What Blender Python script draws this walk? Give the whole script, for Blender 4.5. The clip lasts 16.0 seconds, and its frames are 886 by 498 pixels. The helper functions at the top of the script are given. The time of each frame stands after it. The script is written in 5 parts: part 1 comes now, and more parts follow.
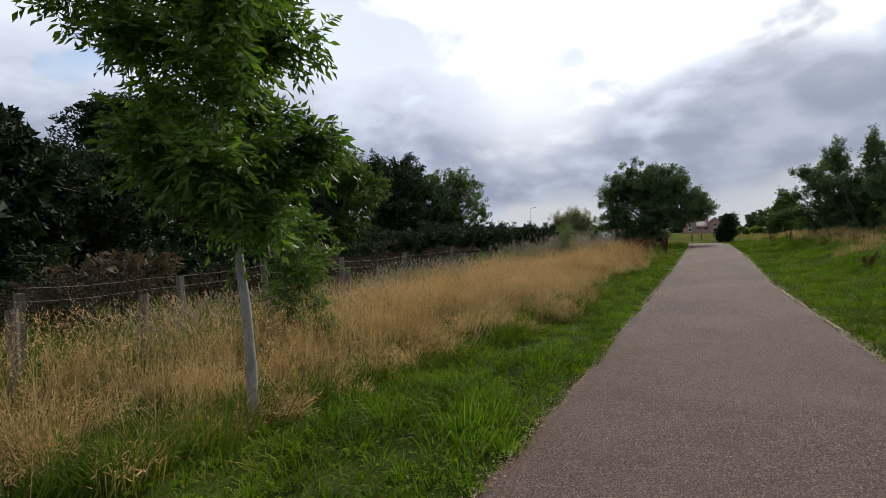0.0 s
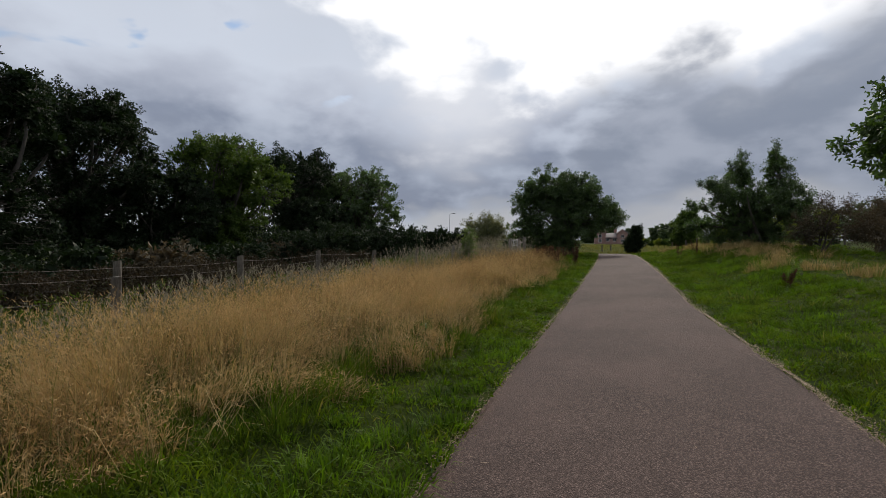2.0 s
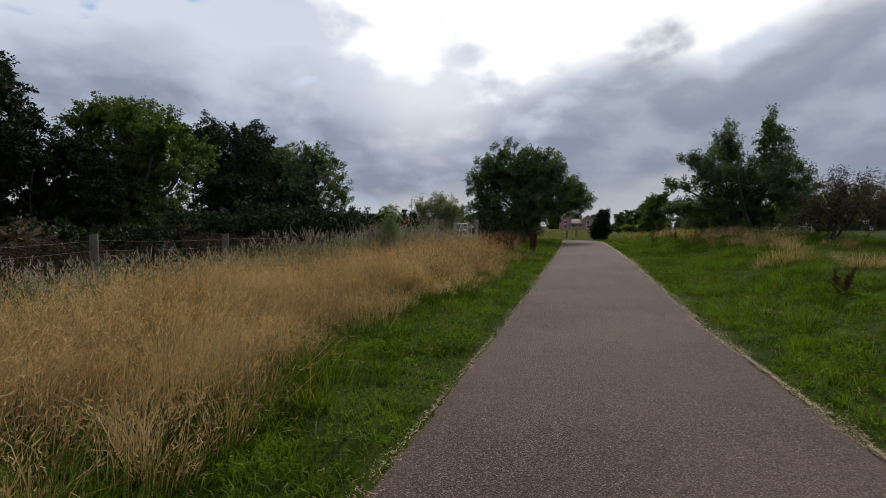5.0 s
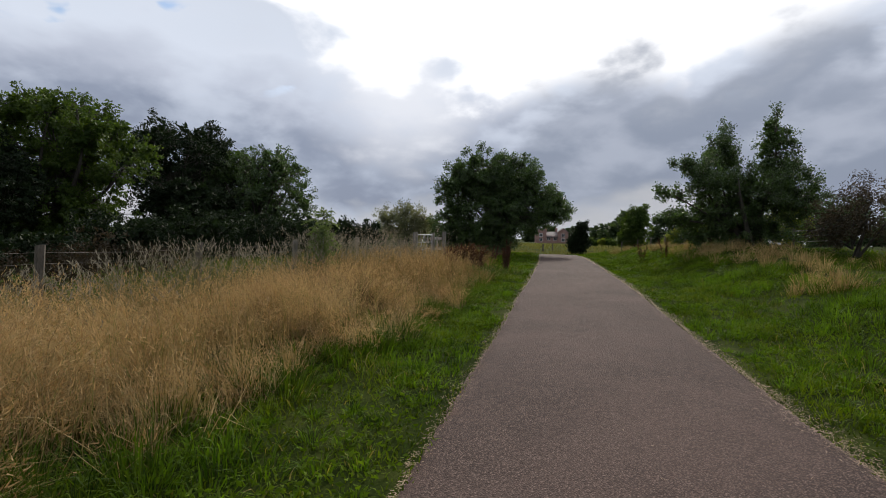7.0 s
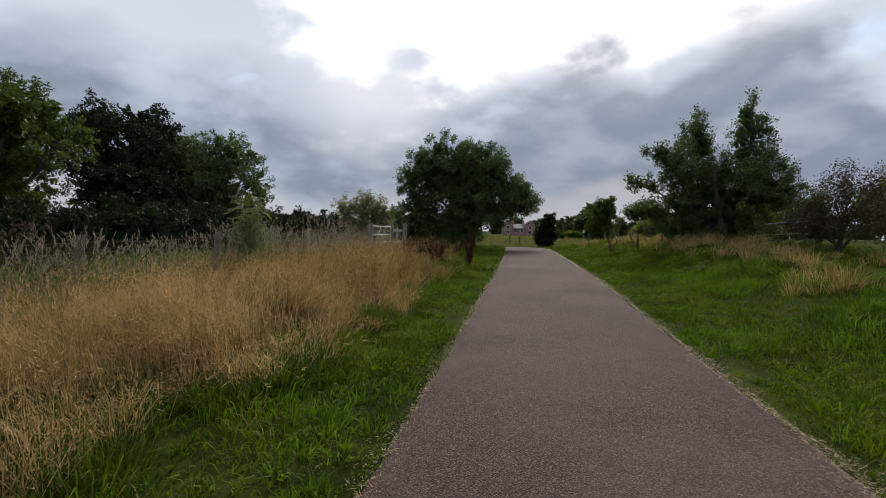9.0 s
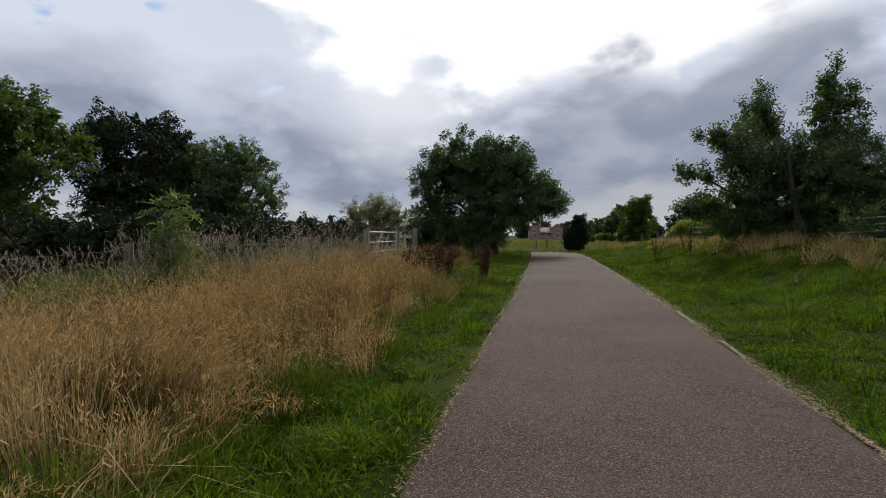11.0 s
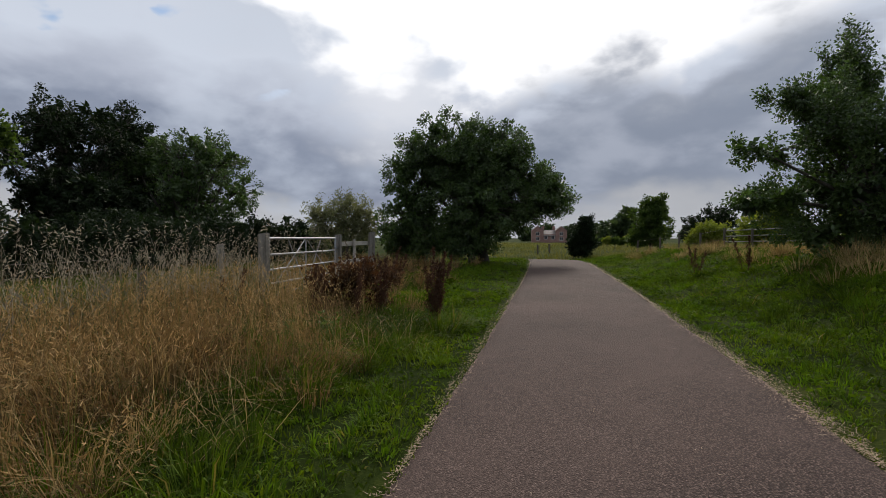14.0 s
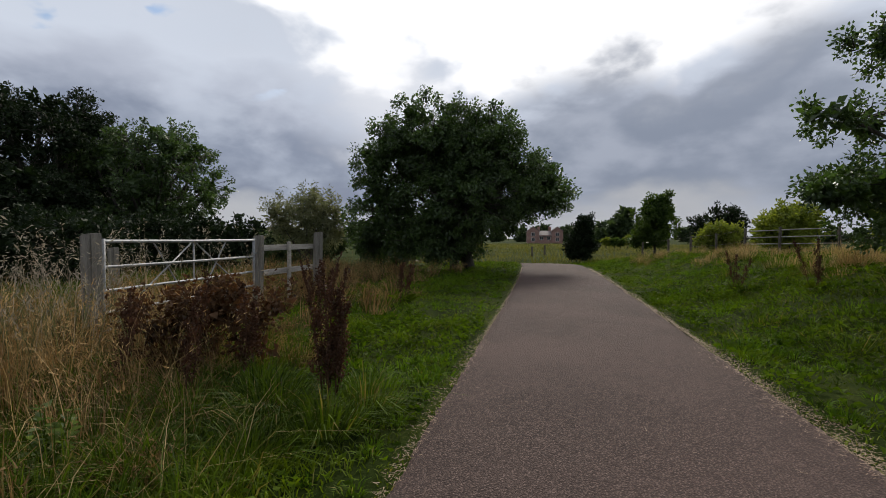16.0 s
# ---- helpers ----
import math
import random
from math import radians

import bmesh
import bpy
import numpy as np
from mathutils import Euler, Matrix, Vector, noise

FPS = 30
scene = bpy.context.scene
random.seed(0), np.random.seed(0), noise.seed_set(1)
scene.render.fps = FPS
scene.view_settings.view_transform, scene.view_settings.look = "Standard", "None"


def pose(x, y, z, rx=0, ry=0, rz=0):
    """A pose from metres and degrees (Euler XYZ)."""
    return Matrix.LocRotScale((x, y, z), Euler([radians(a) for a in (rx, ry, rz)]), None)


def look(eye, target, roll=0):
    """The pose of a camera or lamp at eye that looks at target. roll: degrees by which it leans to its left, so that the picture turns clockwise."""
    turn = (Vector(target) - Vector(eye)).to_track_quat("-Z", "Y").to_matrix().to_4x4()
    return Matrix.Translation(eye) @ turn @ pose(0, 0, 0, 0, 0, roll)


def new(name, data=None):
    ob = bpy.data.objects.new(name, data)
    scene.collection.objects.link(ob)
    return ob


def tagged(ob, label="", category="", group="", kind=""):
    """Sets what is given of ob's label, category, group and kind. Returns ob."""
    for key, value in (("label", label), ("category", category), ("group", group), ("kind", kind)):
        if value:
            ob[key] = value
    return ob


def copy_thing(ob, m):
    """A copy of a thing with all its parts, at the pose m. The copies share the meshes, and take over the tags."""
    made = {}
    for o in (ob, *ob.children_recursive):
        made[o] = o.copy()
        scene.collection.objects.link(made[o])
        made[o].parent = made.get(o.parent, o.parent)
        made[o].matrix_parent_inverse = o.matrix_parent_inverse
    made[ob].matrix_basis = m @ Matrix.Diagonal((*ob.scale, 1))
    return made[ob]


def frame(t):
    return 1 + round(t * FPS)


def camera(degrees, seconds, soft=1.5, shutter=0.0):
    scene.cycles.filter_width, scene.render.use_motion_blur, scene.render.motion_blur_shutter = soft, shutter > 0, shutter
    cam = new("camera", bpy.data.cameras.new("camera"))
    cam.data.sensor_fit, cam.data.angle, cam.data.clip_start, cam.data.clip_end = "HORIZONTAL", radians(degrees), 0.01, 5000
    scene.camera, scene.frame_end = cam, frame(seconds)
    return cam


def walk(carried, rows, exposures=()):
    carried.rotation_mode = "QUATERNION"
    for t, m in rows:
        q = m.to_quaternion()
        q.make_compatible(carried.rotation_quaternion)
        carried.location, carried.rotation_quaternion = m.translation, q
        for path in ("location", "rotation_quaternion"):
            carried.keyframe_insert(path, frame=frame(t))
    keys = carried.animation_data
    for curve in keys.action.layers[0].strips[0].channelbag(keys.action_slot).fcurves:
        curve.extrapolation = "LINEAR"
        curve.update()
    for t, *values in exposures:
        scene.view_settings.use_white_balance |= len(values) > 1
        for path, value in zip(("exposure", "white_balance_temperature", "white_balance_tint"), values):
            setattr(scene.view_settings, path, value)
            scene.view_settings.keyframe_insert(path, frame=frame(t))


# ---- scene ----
cam = camera(83.4, 16.0, soft=0.9)
METRES, EYE, TILT, LEAN, TURN = 23.0, 1.5, -1.6, 1.5, 27.3
ROWS = [
    (0.0, 0.0, 0.0, 0.0, 0.0, 0.0, -0.0),
    (0.5, 0.01, 0.0325, 0.0003, -2.65, 0.33, -0.51),
    (1.0, 0.0269, 0.0628, 0.0011, -5.57, 0.5, -0.94),
    (1.5, 0.0404, 0.0938, 0.0013, -7.0, 0.68, -1.2),
    (2.0, 0.0596, 0.1231, 0.0016, -8.93, 0.66, -1.48),
    (2.5, 0.0736, 0.1539, 0.0018, -9.39, 0.47, -1.56),
    (3.0, 0.0931, 0.1838, 0.0022, -10.94, -0.06, -1.77),
    (3.5, 0.1069, 0.2144, 0.0025, -11.28, -0.66, -1.81),
    (4.0, 0.1261, 0.2449, 0.0034, -12.39, -1.17, -1.91),
    (6.5, 0.1963, 0.4001, 0.0087, -12.87, 0.12, -1.86),
    (7.0, 0.21, 0.429, 0.0097, -15.38, 0.52, -2.29),
    (7.5, 0.2207, 0.4508, 0.0111, -17.96, 0.31, -2.65),
    (8.0, 0.2265, 0.4589, 0.0123, -19.44, -0.42, -2.57),
    (10.5, 0.2772, 0.561, 0.0133, -17.15, 0.21, -1.38),
    (11.0, 0.2942, 0.5905, 0.0161, -16.02, 0.3, -1.22),
    (11.5, 0.3107, 0.6195, 0.0169, -14.79, 0.39, -1.07),
    (12.0, 0.3261, 0.6496, 0.0195, -14.07, 0.3, -0.92),
    (12.5, 0.3427, 0.6771, 0.0208, -14.43, 0.37, -1.01),
    (13.0, 0.3601, 0.7082, 0.0226, -14.72, 0.6, -1.08),
    (13.5, 0.3778, 0.7362, 0.0242, -15.21, 0.8, -1.16),
    (14.0, 0.3937, 0.7662, 0.0275, -15.55, 0.6, -1.18),
    (14.5, 0.4105, 0.7953, 0.0284, -15.8, 0.77, -1.27),
    (15.0, 0.4251, 0.8259, 0.0304, -15.71, 0.78, -1.28),
    (15.5, 0.4417, 0.8543, 0.0319, -16.09, 0.84, -1.31),
    (16.0, 0.4573, 0.8852, 0.0339, -16.01, 0.66, -1.25),
]
walk(cam, [(t, pose(0, 0, EYE, TILT, LEAN, TURN) @ pose(METRES * x, METRES * y, METRES * z, 90 + pitch, roll, yaw)) for t, x, y, z, yaw, pitch, roll in ROWS],
     [(0.0, 0.3), (0.8, 0.1), (1.5, -0.1), (2.5, -0.18), (3.5, -0.2), (4.5, -0.12), (6.5, 0.05), (8.0, 0.0), (12.5, -0.04), (14.5, -0.16), (16.0, -0.12)])

# ---- world, sun and exposure ----
SUN_AZ, SUN_EL = radians(2.0), radians(33.0)      # azimuth from the path's direction towards the right
SUN_DIR = Vector((math.sin(SUN_AZ) * math.cos(SUN_EL), math.cos(SUN_AZ) * math.cos(SUN_EL), math.sin(SUN_EL)))


def node(tree, kind, **values):
    n = tree.nodes.new(kind)
    for key, value in values.items():
        if key in n.inputs:
            n.inputs[key].default_value = value
    return n


def math_node(tree, op, a, b=None, clamp=False):
    n = tree.nodes.new("ShaderNodeMath")
    n.operation, n.use_clamp = op, clamp
    for i, v in enumerate((a, b)):
        if v is None:
            continue
        if isinstance(v, (int, float)):
            n.inputs[i].default_value = v
        else:
            tree.links.new(v, n.inputs[i])
    return n.outputs[0]


def ramp(tree, fac, stops):
    n = tree.nodes.new("ShaderNodeValToRGB")
    tree.links.new(fac, n.inputs[0])
    while len(n.color_ramp.elements) < len(stops):
        n.color_ramp.elements.new(0.5)
    for e, (p, c) in zip(n.color_ramp.elements, stops):
        e.position, e.color = p, (*c, 1) if len(c) == 3 else c
    return n.outputs[0]


def mix_rgb(tree, fac, a, b, blend="MIX"):
    n = tree.nodes.new("ShaderNodeMix")
    n.data_type, n.blend_type = "RGBA", blend
    for i, v in ((0, fac), (6, a), (7, b)):
        if isinstance(v, (int, float)):
            n.inputs[i].default_value = v
        elif isinstance(v, tuple):
            n.inputs[i].default_value = (*v, 1)
        else:
            tree.links.new(v, n.inputs[i])
    return n.outputs[2]


def smooth(tree, value, lo, hi):
    n = tree.nodes.new("ShaderNodeMapRange")
    n.interpolation_type = "SMOOTHSTEP"
    tree.links.new(value, n.inputs[0])
    n.inputs[1].default_value, n.inputs[2].default_value = lo, hi
    return n.outputs[0]


def build_sky():
    world = bpy.data.worlds.new("cloudy_sky")
    scene.world = world
    world.use_nodes = True
    t = world.node_tree
    t.nodes.clear()
    coord = t.nodes.new("ShaderNodeTexCoord").outputs["Generated"]
    sep = t.nodes.new("ShaderNodeSeparateXYZ")
    t.links.new(coord, sep.inputs[0])
    comb = t.nodes.new("ShaderNodeVectorMath")
    comb.operation = "MULTIPLY"
    t.links.new(coord, comb.inputs[0])
    comb.inputs[1].default_value = (1.0, 1.0, 1.9)

    def cloud_noise(scale, detail, rough, shift, distort=0.3):
        m = t.nodes.new("ShaderNodeVectorMath")
        m.operation = "ADD"
        t.links.new(comb.outputs[0], m.inputs[0])
        m.inputs[1].default_value = shift
        n = node(t, "ShaderNodeTexNoise", Scale=scale, Detail=detail, Roughness=rough, Distortion=distort)
        t.links.new(m.outputs[0], n.inputs["Vector"])
        return math_node(t, "SUBTRACT", n.outputs[0], 0.5)

    big = cloud_noise(3.2, 3, 0.5, (3.1, 7.4, 0.0))
    fine = cloud_noise(7.5, 5, 0.48, (1.7, 2.2, 4.0), 0.1)

    # angle in degrees from a direction, roughened into a cloud's edge
    def toward(az, el):
        d = t.nodes.new("ShaderNodeVectorMath")
        d.operation = "DOT_PRODUCT"
        t.links.new(coord, d.inputs[0])
        a, e = radians(az), radians(el)
        d.inputs[1].default_value = (math.sin(a) * math.cos(e), math.cos(a) * math.cos(e), math.sin(e))
        return math_node(t, "MULTIPLY", math_node(t, "ARCCOSINE", d.outputs["Value"]), 57.3)

    rough_edge = math_node(t, "ADD", math_node(t, "MULTIPLY", big, 9.0), math_node(t, "MULTIPLY", fine, 18.0))

    def patch(az, el, inner, outer, rough=1.0):
        a = math_node(t, "ADD", toward(az, el), math_node(t, "MULTIPLY", rough_edge, rough))
        return math_node(t, "SUBTRACT", 1.0, smooth(t, a, inner, outer))

    # grey-blue cloud sheet: pale near the horizon, a dark belt, paler above
    el = math_node(t, "MULTIPLY", math_node(t, "ARCSINE", sep.outputs[2]), 57.3)
    el_rough = math_node(t, "ADD", el, math_node(t, "ADD", math_node(t, "MULTIPLY", big, 14.0), math_node(t, "MULTIPLY", fine, 8.0)))
    sheet = ramp(t, math_node(t, "DIVIDE", el_rough, 60.0, True),
                 [(0.0, (0.50, 0.51, 0.54)), (0.045, (0.46, 0.48, 0.52)), (0.09, (0.25, 0.285, 0.37)), (0.18, (0.265, 0.305, 0.40)),
                  (0.25, (0.48, 0.52, 0.62)), (0.33, (0.64, 0.69, 0.79)), (0.5, (0.56, 0.60, 0.68)), (0.7, (0.32, 0.345, 0.40)), (1.0, (0.24, 0.26, 0.30))])
    billow = smooth(t, fine, -0.12, 0.17)
    sheet = mix_rgb(t, math_node(t, "MULTIPLY", billow, 0.45), sheet, (0.64, 0.70, 0.81))
    # clear gaps where blue sky shows
    sky = t.nodes.new("ShaderNodeTexSky")
    sky.sky_type, sky.sun_disc, sky.sun_elevation, sky.sun_rotation = "NISHITA", False, SUN_EL, SUN_AZ
    blue = mix_rgb(t, 1.0, sky.outputs[0], (0.13, 0.13, 0.13), "MULTIPLY")
    gap = math_node(t, "MULTIPLY", smooth(t, cloud_noise(6.0, 4, 0.5, (8.3, 1.6, 2.0)), 0.12, 0.2), smooth(t, el, 12.0, 20.0))
    colour = mix_rgb(t, gap, sheet, blue)
    # thin bright cloud round the sun, and dark banks below it
    colour = mix_rgb(t, math_node(t, "MULTIPLY", patch(-17, 17, 3, 12), 0.8), colour, (0.80, 0.82, 0.88))
    glow = math_node(t, "MAXIMUM", patch(2, 50, 32, 37.5), patch(-19, 25, 5, 11))
    colour = mix_rgb(t, glow, colour, (1.2, 1.2, 1.22))
    grey = mix_rgb(t, billow, (0.255, 0.292, 0.372), (0.37, 0.405, 0.49))
    colour = mix_rgb(t, math_node(t, "MULTIPLY", math_node(t, "MAXIMUM", patch(24, 7, 9, 15, 0.8), patch(5, 8.5, 7.5, 12.5, 0.8)), 0.85), colour, grey)
    low = math_node(t, "SUBTRACT", 1.0, smooth(t, el_rough, 1.5, 5.0))
    colour = mix_rgb(t, math_node(t, "MULTIPLY", low, 0.85), colour, (0.47, 0.48, 0.51))
    core = math_node(t, "SUBTRACT", 1.0, smooth(t, toward(2, 35), 2.0, 16.0))
    colour = mix_rgb(t, core, colour, (4.0, 3.9, 3.7))
    back = t.nodes.new("ShaderNodeBackground")
    t.links.new(colour, back.inputs[0])
    back.inputs[1].default_value = SKY_STRENGTH
    out = t.nodes.new("ShaderNodeOutputWorld")
    t.links.new(back.outputs[0], out.inputs[0])


SKY_STRENGTH = 1.06
build_sky()
sun = new("sun", bpy.data.lights.new("sun", "SUN"))
sun.data.energy, sun.data.angle, sun.data.color = 2.7, radians(12), (1.0, 0.92, 0.80)
sun.matrix_world = look(SUN_DIR * 60, (0, 0, 0))


# ---- materials ----
def material(name):
    m = bpy.data.materials.new(name)
    m.use_nodes = True
    t = m.node_tree
    t.nodes.clear()
    out = t.nodes.new("ShaderNodeOutputMaterial")
    return m, t, out


def place_noise(t, scale, detail=4, rough=0.55, distort=0.0, vector=None):
    n = node(t, "ShaderNodeTexNoise", Scale=scale, Detail=detail, Roughness=rough, Distortion=distort)
    if vector is None:
        vector = t.nodes.new("ShaderNodeTexCoord").outputs["Object"]
    t.links.new(vector, n.inputs["Vector"])
    return n.outputs[0]


def bump(t, height, strength, distance):
    b = node(t, "ShaderNodeBump", Strength=strength, Distance=distance)
    t.links.new(height, b.inputs["Height"])
    return b.outputs[0]


def solid(name, dark, light, rough=0.8, scale=8.0, fine=90.0, depth=0.004, metal=0.0, stretch=(1, 1, 1), spots=None):
    """An opaque surface: two tones mixed at a coarse and a fine scale, with relief; spots: colour of lichen or rust patches."""
    m, t, out = material(name)
    p = node(t, "ShaderNodeBsdfPrincipled", Roughness=rough, Metallic=metal)
    mp = t.nodes.new("ShaderNodeMapping")
    t.links.new(t.nodes.new("ShaderNodeTexCoord").outputs["Object"], mp.inputs[0])
    mp.inputs[3].default_value = stretch
    a = place_noise(t, scale, 4, 0.6, 0.3, mp.outputs[0])
    b = place_noise(t, fine, 3, 0.6, 0.0, mp.outputs[0])
    f = math_node(t, "ADD", math_node(t, "MULTIPLY", a, 0.6), math_node(t, "MULTIPLY", b, 0.4))
    c = mix_rgb(t, smooth(t, f, 0.32, 0.68), dark, light)
    if spots:
        c = mix_rgb(t, math_node(t, "MULTIPLY", smooth(t, place_noise(t, scale * 2.3, 5, 0.7), 0.58, 0.7), 0.7), c, spots)
    t.links.new(c, p.inputs["Base Color"])
    t.links.new(bump(t, f, 0.7, depth), p.inputs["Normal"])
    t.links.new(p.outputs[0], out.inputs[0])
    return m


def leafy(name, dark, light, glow, through_light=0.35, rough=0.55, patch_scale=0.6, dry=None, gloss=0.2, patchy=0.4):
    """Leaves and blades: a tone for each, a drift over the place, light passing through."""
    m, t, out = material(name)
    rnd = t.nodes.new("ShaderNodeNewGeometry").outputs["Random Per Island"]
    drift = place_noise(t, patch_scale, 3)
    f = math_node(t, "ADD", math_node(t, "MULTIPLY", rnd, 1 - patchy), math_node(t, "MULTIPLY", smooth(t, drift, 0.32, 0.68), patchy))
    c = mix_rgb(t, f, dark, light)
    if dry:
        pick = t.nodes.new("ShaderNodeTexWhiteNoise")
        pick.noise_dimensions = "1D"
        t.links.new(rnd, pick.inputs["W"])
        amount = math_node(t, "ADD", pick.outputs[0], math_node(t, "MULTIPLY", place_noise(t, 0.9, 3), 0.5))
        c = mix_rgb(t, smooth(t, amount, dry[1] - 0.04, dry[1] + 0.04), c, dry[0])
    p = node(t, "ShaderNodeBsdfPrincipled", Roughness=rough)
    p.inputs["Specular IOR Level"].default_value = gloss
    t.links.new(c, p.inputs["Base Color"])
    tr = t.nodes.new("ShaderNodeBsdfTranslucent")
    t.links.new(mix_rgb(t, 1.0, c, glow, "MULTIPLY"), tr.inputs[0])
    mx = t.nodes.new("ShaderNodeMixShader")
    mx.inputs[0].default_value = through_light
    t.links.new(p.outputs[0], mx.inputs[1])
    t.links.new(tr.outputs[0], mx.inputs[2])
    t.links.new(mx.outputs[0], out.inputs[0])
    return m


def asphalt():
    """Fine worn tarmac: small reddish stones in dark binder, paler worn tracks, soil washed in from the verges."""
    m, t, out = material("asphalt")
    p = node(t, "ShaderNodeBsdfPrincipled", Roughness=0.9)
    p.inputs["Specular IOR Level"].default_value = 0.16
    xy = t.nodes.new("ShaderNodeTexCoord").outputs["Object"]
    v = node(t, "ShaderNodeTexVoronoi", Scale=95.0)
    t.links.new(xy, v.inputs["Vector"])
    stone = ramp(t, v.outputs["Color"], [(0.0, (0.034, 0.0225, 0.019)), (0.4, (0.082, 0.0555, 0.048)), (0.72, (0.142, 0.097, 0.083)), (1.0, (0.22, 0.158, 0.136))])
    tar = smooth(t, v.outputs["Distance"], 0.35, 0.62)
    c = mix_rgb(t, math_node(t, "MULTIPLY", tar, 0.7), stone, (0.016, 0.011, 0.010))
    worn = smooth(t, place_noise(t, 0.55, 5, 0.6, 0.4), 0.3, 0.72)
    c = mix_rgb(t, math_node(t, "MULTIPLY", worn, 0.34), c, (0.140, 0.095, 0.081))
    c = mix_rgb(t, math_node(t, "MULTIPLY", smooth(t, place_noise(t, 2.2, 6, 0.7, 0.6), 0.5, 0.72), 0.42), c, (0.052, 0.035, 0.031))
    stain = smooth(t, place_noise(t, 9.0, 5, 0.65), 0.58, 0.72)
    c = mix_rgb(t, math_node(t, "MULTIPLY", stain, 0.3), c, (0.135, 0.095, 0.080))
    # reddish soil along the gate side's edge
    sep = t.nodes.new("ShaderNodeSeparateXYZ")
    t.links.new(xy, sep.inputs[0])
    edge = math_node(t, "ADD", sep.outputs[0], math_node(t, "MULTIPLY", place_noise(t, 1.6, 5, 0.65), 0.9))
    soil = math_node(t, "SUBTRACT", 1.0, smooth(t, edge, -0.78, -0.42))
    c = mix_rgb(t, math_node(t, "MULTIPLY", soil, 0.42), c, (0.125, 0.070, 0.044))
    t.links.new(c, p.inputs["Base Color"])
    h = math_node(t, "SUBTRACT", math_node(t, "MULTIPLY", place_noise(t, 40.0, 4), 0.5), v.outputs["Distance"])
    t.links.new(bump(t, h, 0.8, 0.008), p.inputs["Normal"])
    t.links.new(p.outputs[0], out.inputs[0])
    return m


def soil_and_turf():
    m, t, out = material("turf")
    p = node(t, "ShaderNodeBsdfPrincipled", Roughness=0.95)
    a, b, c3 = place_noise(t, 0.35, 5, 0.6, 0.4), place_noise(t, 3.0, 5, 0.65), place_noise(t, 45.0, 3, 0.6)
    f = math_node(t, "ADD", math_node(t, "MULTIPLY", a, 0.45), math_node(t, "ADD", math_node(t, "MULTIPLY", b, 0.3), math_node(t, "MULTIPLY", c3, 0.25)))
    c = ramp(t, f, [(0.3, (0.010, 0.016, 0.003)), (0.48, (0.022, 0.034, 0.006)), (0.62, (0.06, 0.07, 0.016)), (0.75, (0.15, 0.12, 0.045))])
    p.inputs["Specular IOR Level"].default_value = 0.02
    t.links.new(c, p.inputs["Base Color"])
    t.links.new(bump(t, f, 0.8, 0.05), p.inputs["Normal"])
    t.links.new(p.outputs[0], out.inputs[0])
    return m


M_ROAD, M_TURF = asphalt(), soil_and_turf()
M_GREEN = leafy("green_grass", (0.012, 0.023, 0.002), (0.165, 0.232, 0.016), (1.15, 1.2, 0.3), 0.34, 0.6, 1.6, ((0.30, 0.24, 0.10), 1.24), 0.05, 0.55)
M_TUFT = leafy("tuft_grass", (0.010, 0.028, 0.003), (0.150, 0.245, 0.020), (1.1, 1.25, 0.3), 0.42, 0.6, 2.0, ((0.34, 0.27, 0.11), 1.3), 0.08, 0.55)
# dead leaves, tones darkened to paint the shade between the tussocks
M_SHADED_THATCH = leafy("shaded_dead_thatch", (0.030, 0.024, 0.008), (0.17, 0.12, 0.048), (1.0, 0.9, 0.6), 0.15, 0.8, 1.6, ((0.06, 0.085, 0.015), 1.0))
M_GREYSTALK = leafy("grey_green_stalks", (0.040, 0.050, 0.020), (0.19, 0.19, 0.09), (1.0, 1.0, 0.7), 0.3, 0.7, 0.7)
M_CLOVER = leafy("verge_leaves", (0.012, 0.028, 0.003), (0.128, 0.19, 0.016), (1.1, 1.25, 0.3), 0.36, 0.75, 1.6, None, 0.06, 0.5)
M_DRY = leafy("dry_grass", (0.10, 0.066, 0.020), (0.64, 0.47, 0.22), (1.0, 0.92, 0.7), 0.26, 0.7, 1.1, ((0.14, 0.17, 0.035), 1.14), 0.2, 0.5)
M_SEED = leafy("seed_heads", (0.24, 0.145, 0.052), (0.72, 0.51, 0.255), (1.0, 0.88, 0.7), 0.3, 0.8, 1.1, None, 0.2, 0.5)
M_GREY = leafy("grey_seed_heads", (0.09, 0.082, 0.058), (0.37, 0.33, 0.25), (1.0, 0.95, 0.9), 0.25, 0.8, 0.5)
M_PALESTALK = leafy("pale_stalks", (0.24, 0.20, 0.14), (0.52, 0.46, 0.36), (1.0, 0.95, 0.85), 0.3, 0.7, 2.0)
M_NETTLE = leafy("dying_nettles", (0.016, 0.013, 0.008), (0.055, 0.040, 0.022), (1.0, 0.9, 0.6), 0.2, 0.8, 0.8)
M_BROWNGRASS = leafy("brown_dry_grass", (0.050, 0.029, 0.011), (0.46, 0.305, 0.132), (1.0, 0.85, 0.65), 0.26, 0.75, 1.3, ((0.07, 0.09, 0.02), 1.12), 0.2, 0.5)
M_RANK = leafy("rank_grass_blades", (0.010, 0.024, 0.003), (0.125, 0.190, 0.020), (1.1, 1.15, 0.3), 0.34, 0.6, 0.9, ((0.24, 0.19, 0.075), 1.2), 0.08)
M_FIELD = leafy("field_grass_blades", (0.09, 0.11, 0.02), (0.30, 0.27, 0.08), (1.0, 1.0, 0.5), 0.3, 0.7, 0.08)
M_STRAW = leafy("straw", (0.21, 0.145, 0.098), (0.50, 0.375, 0.27), (1.0, 0.9, 0.8), 0.05, 0.8, 2.0)
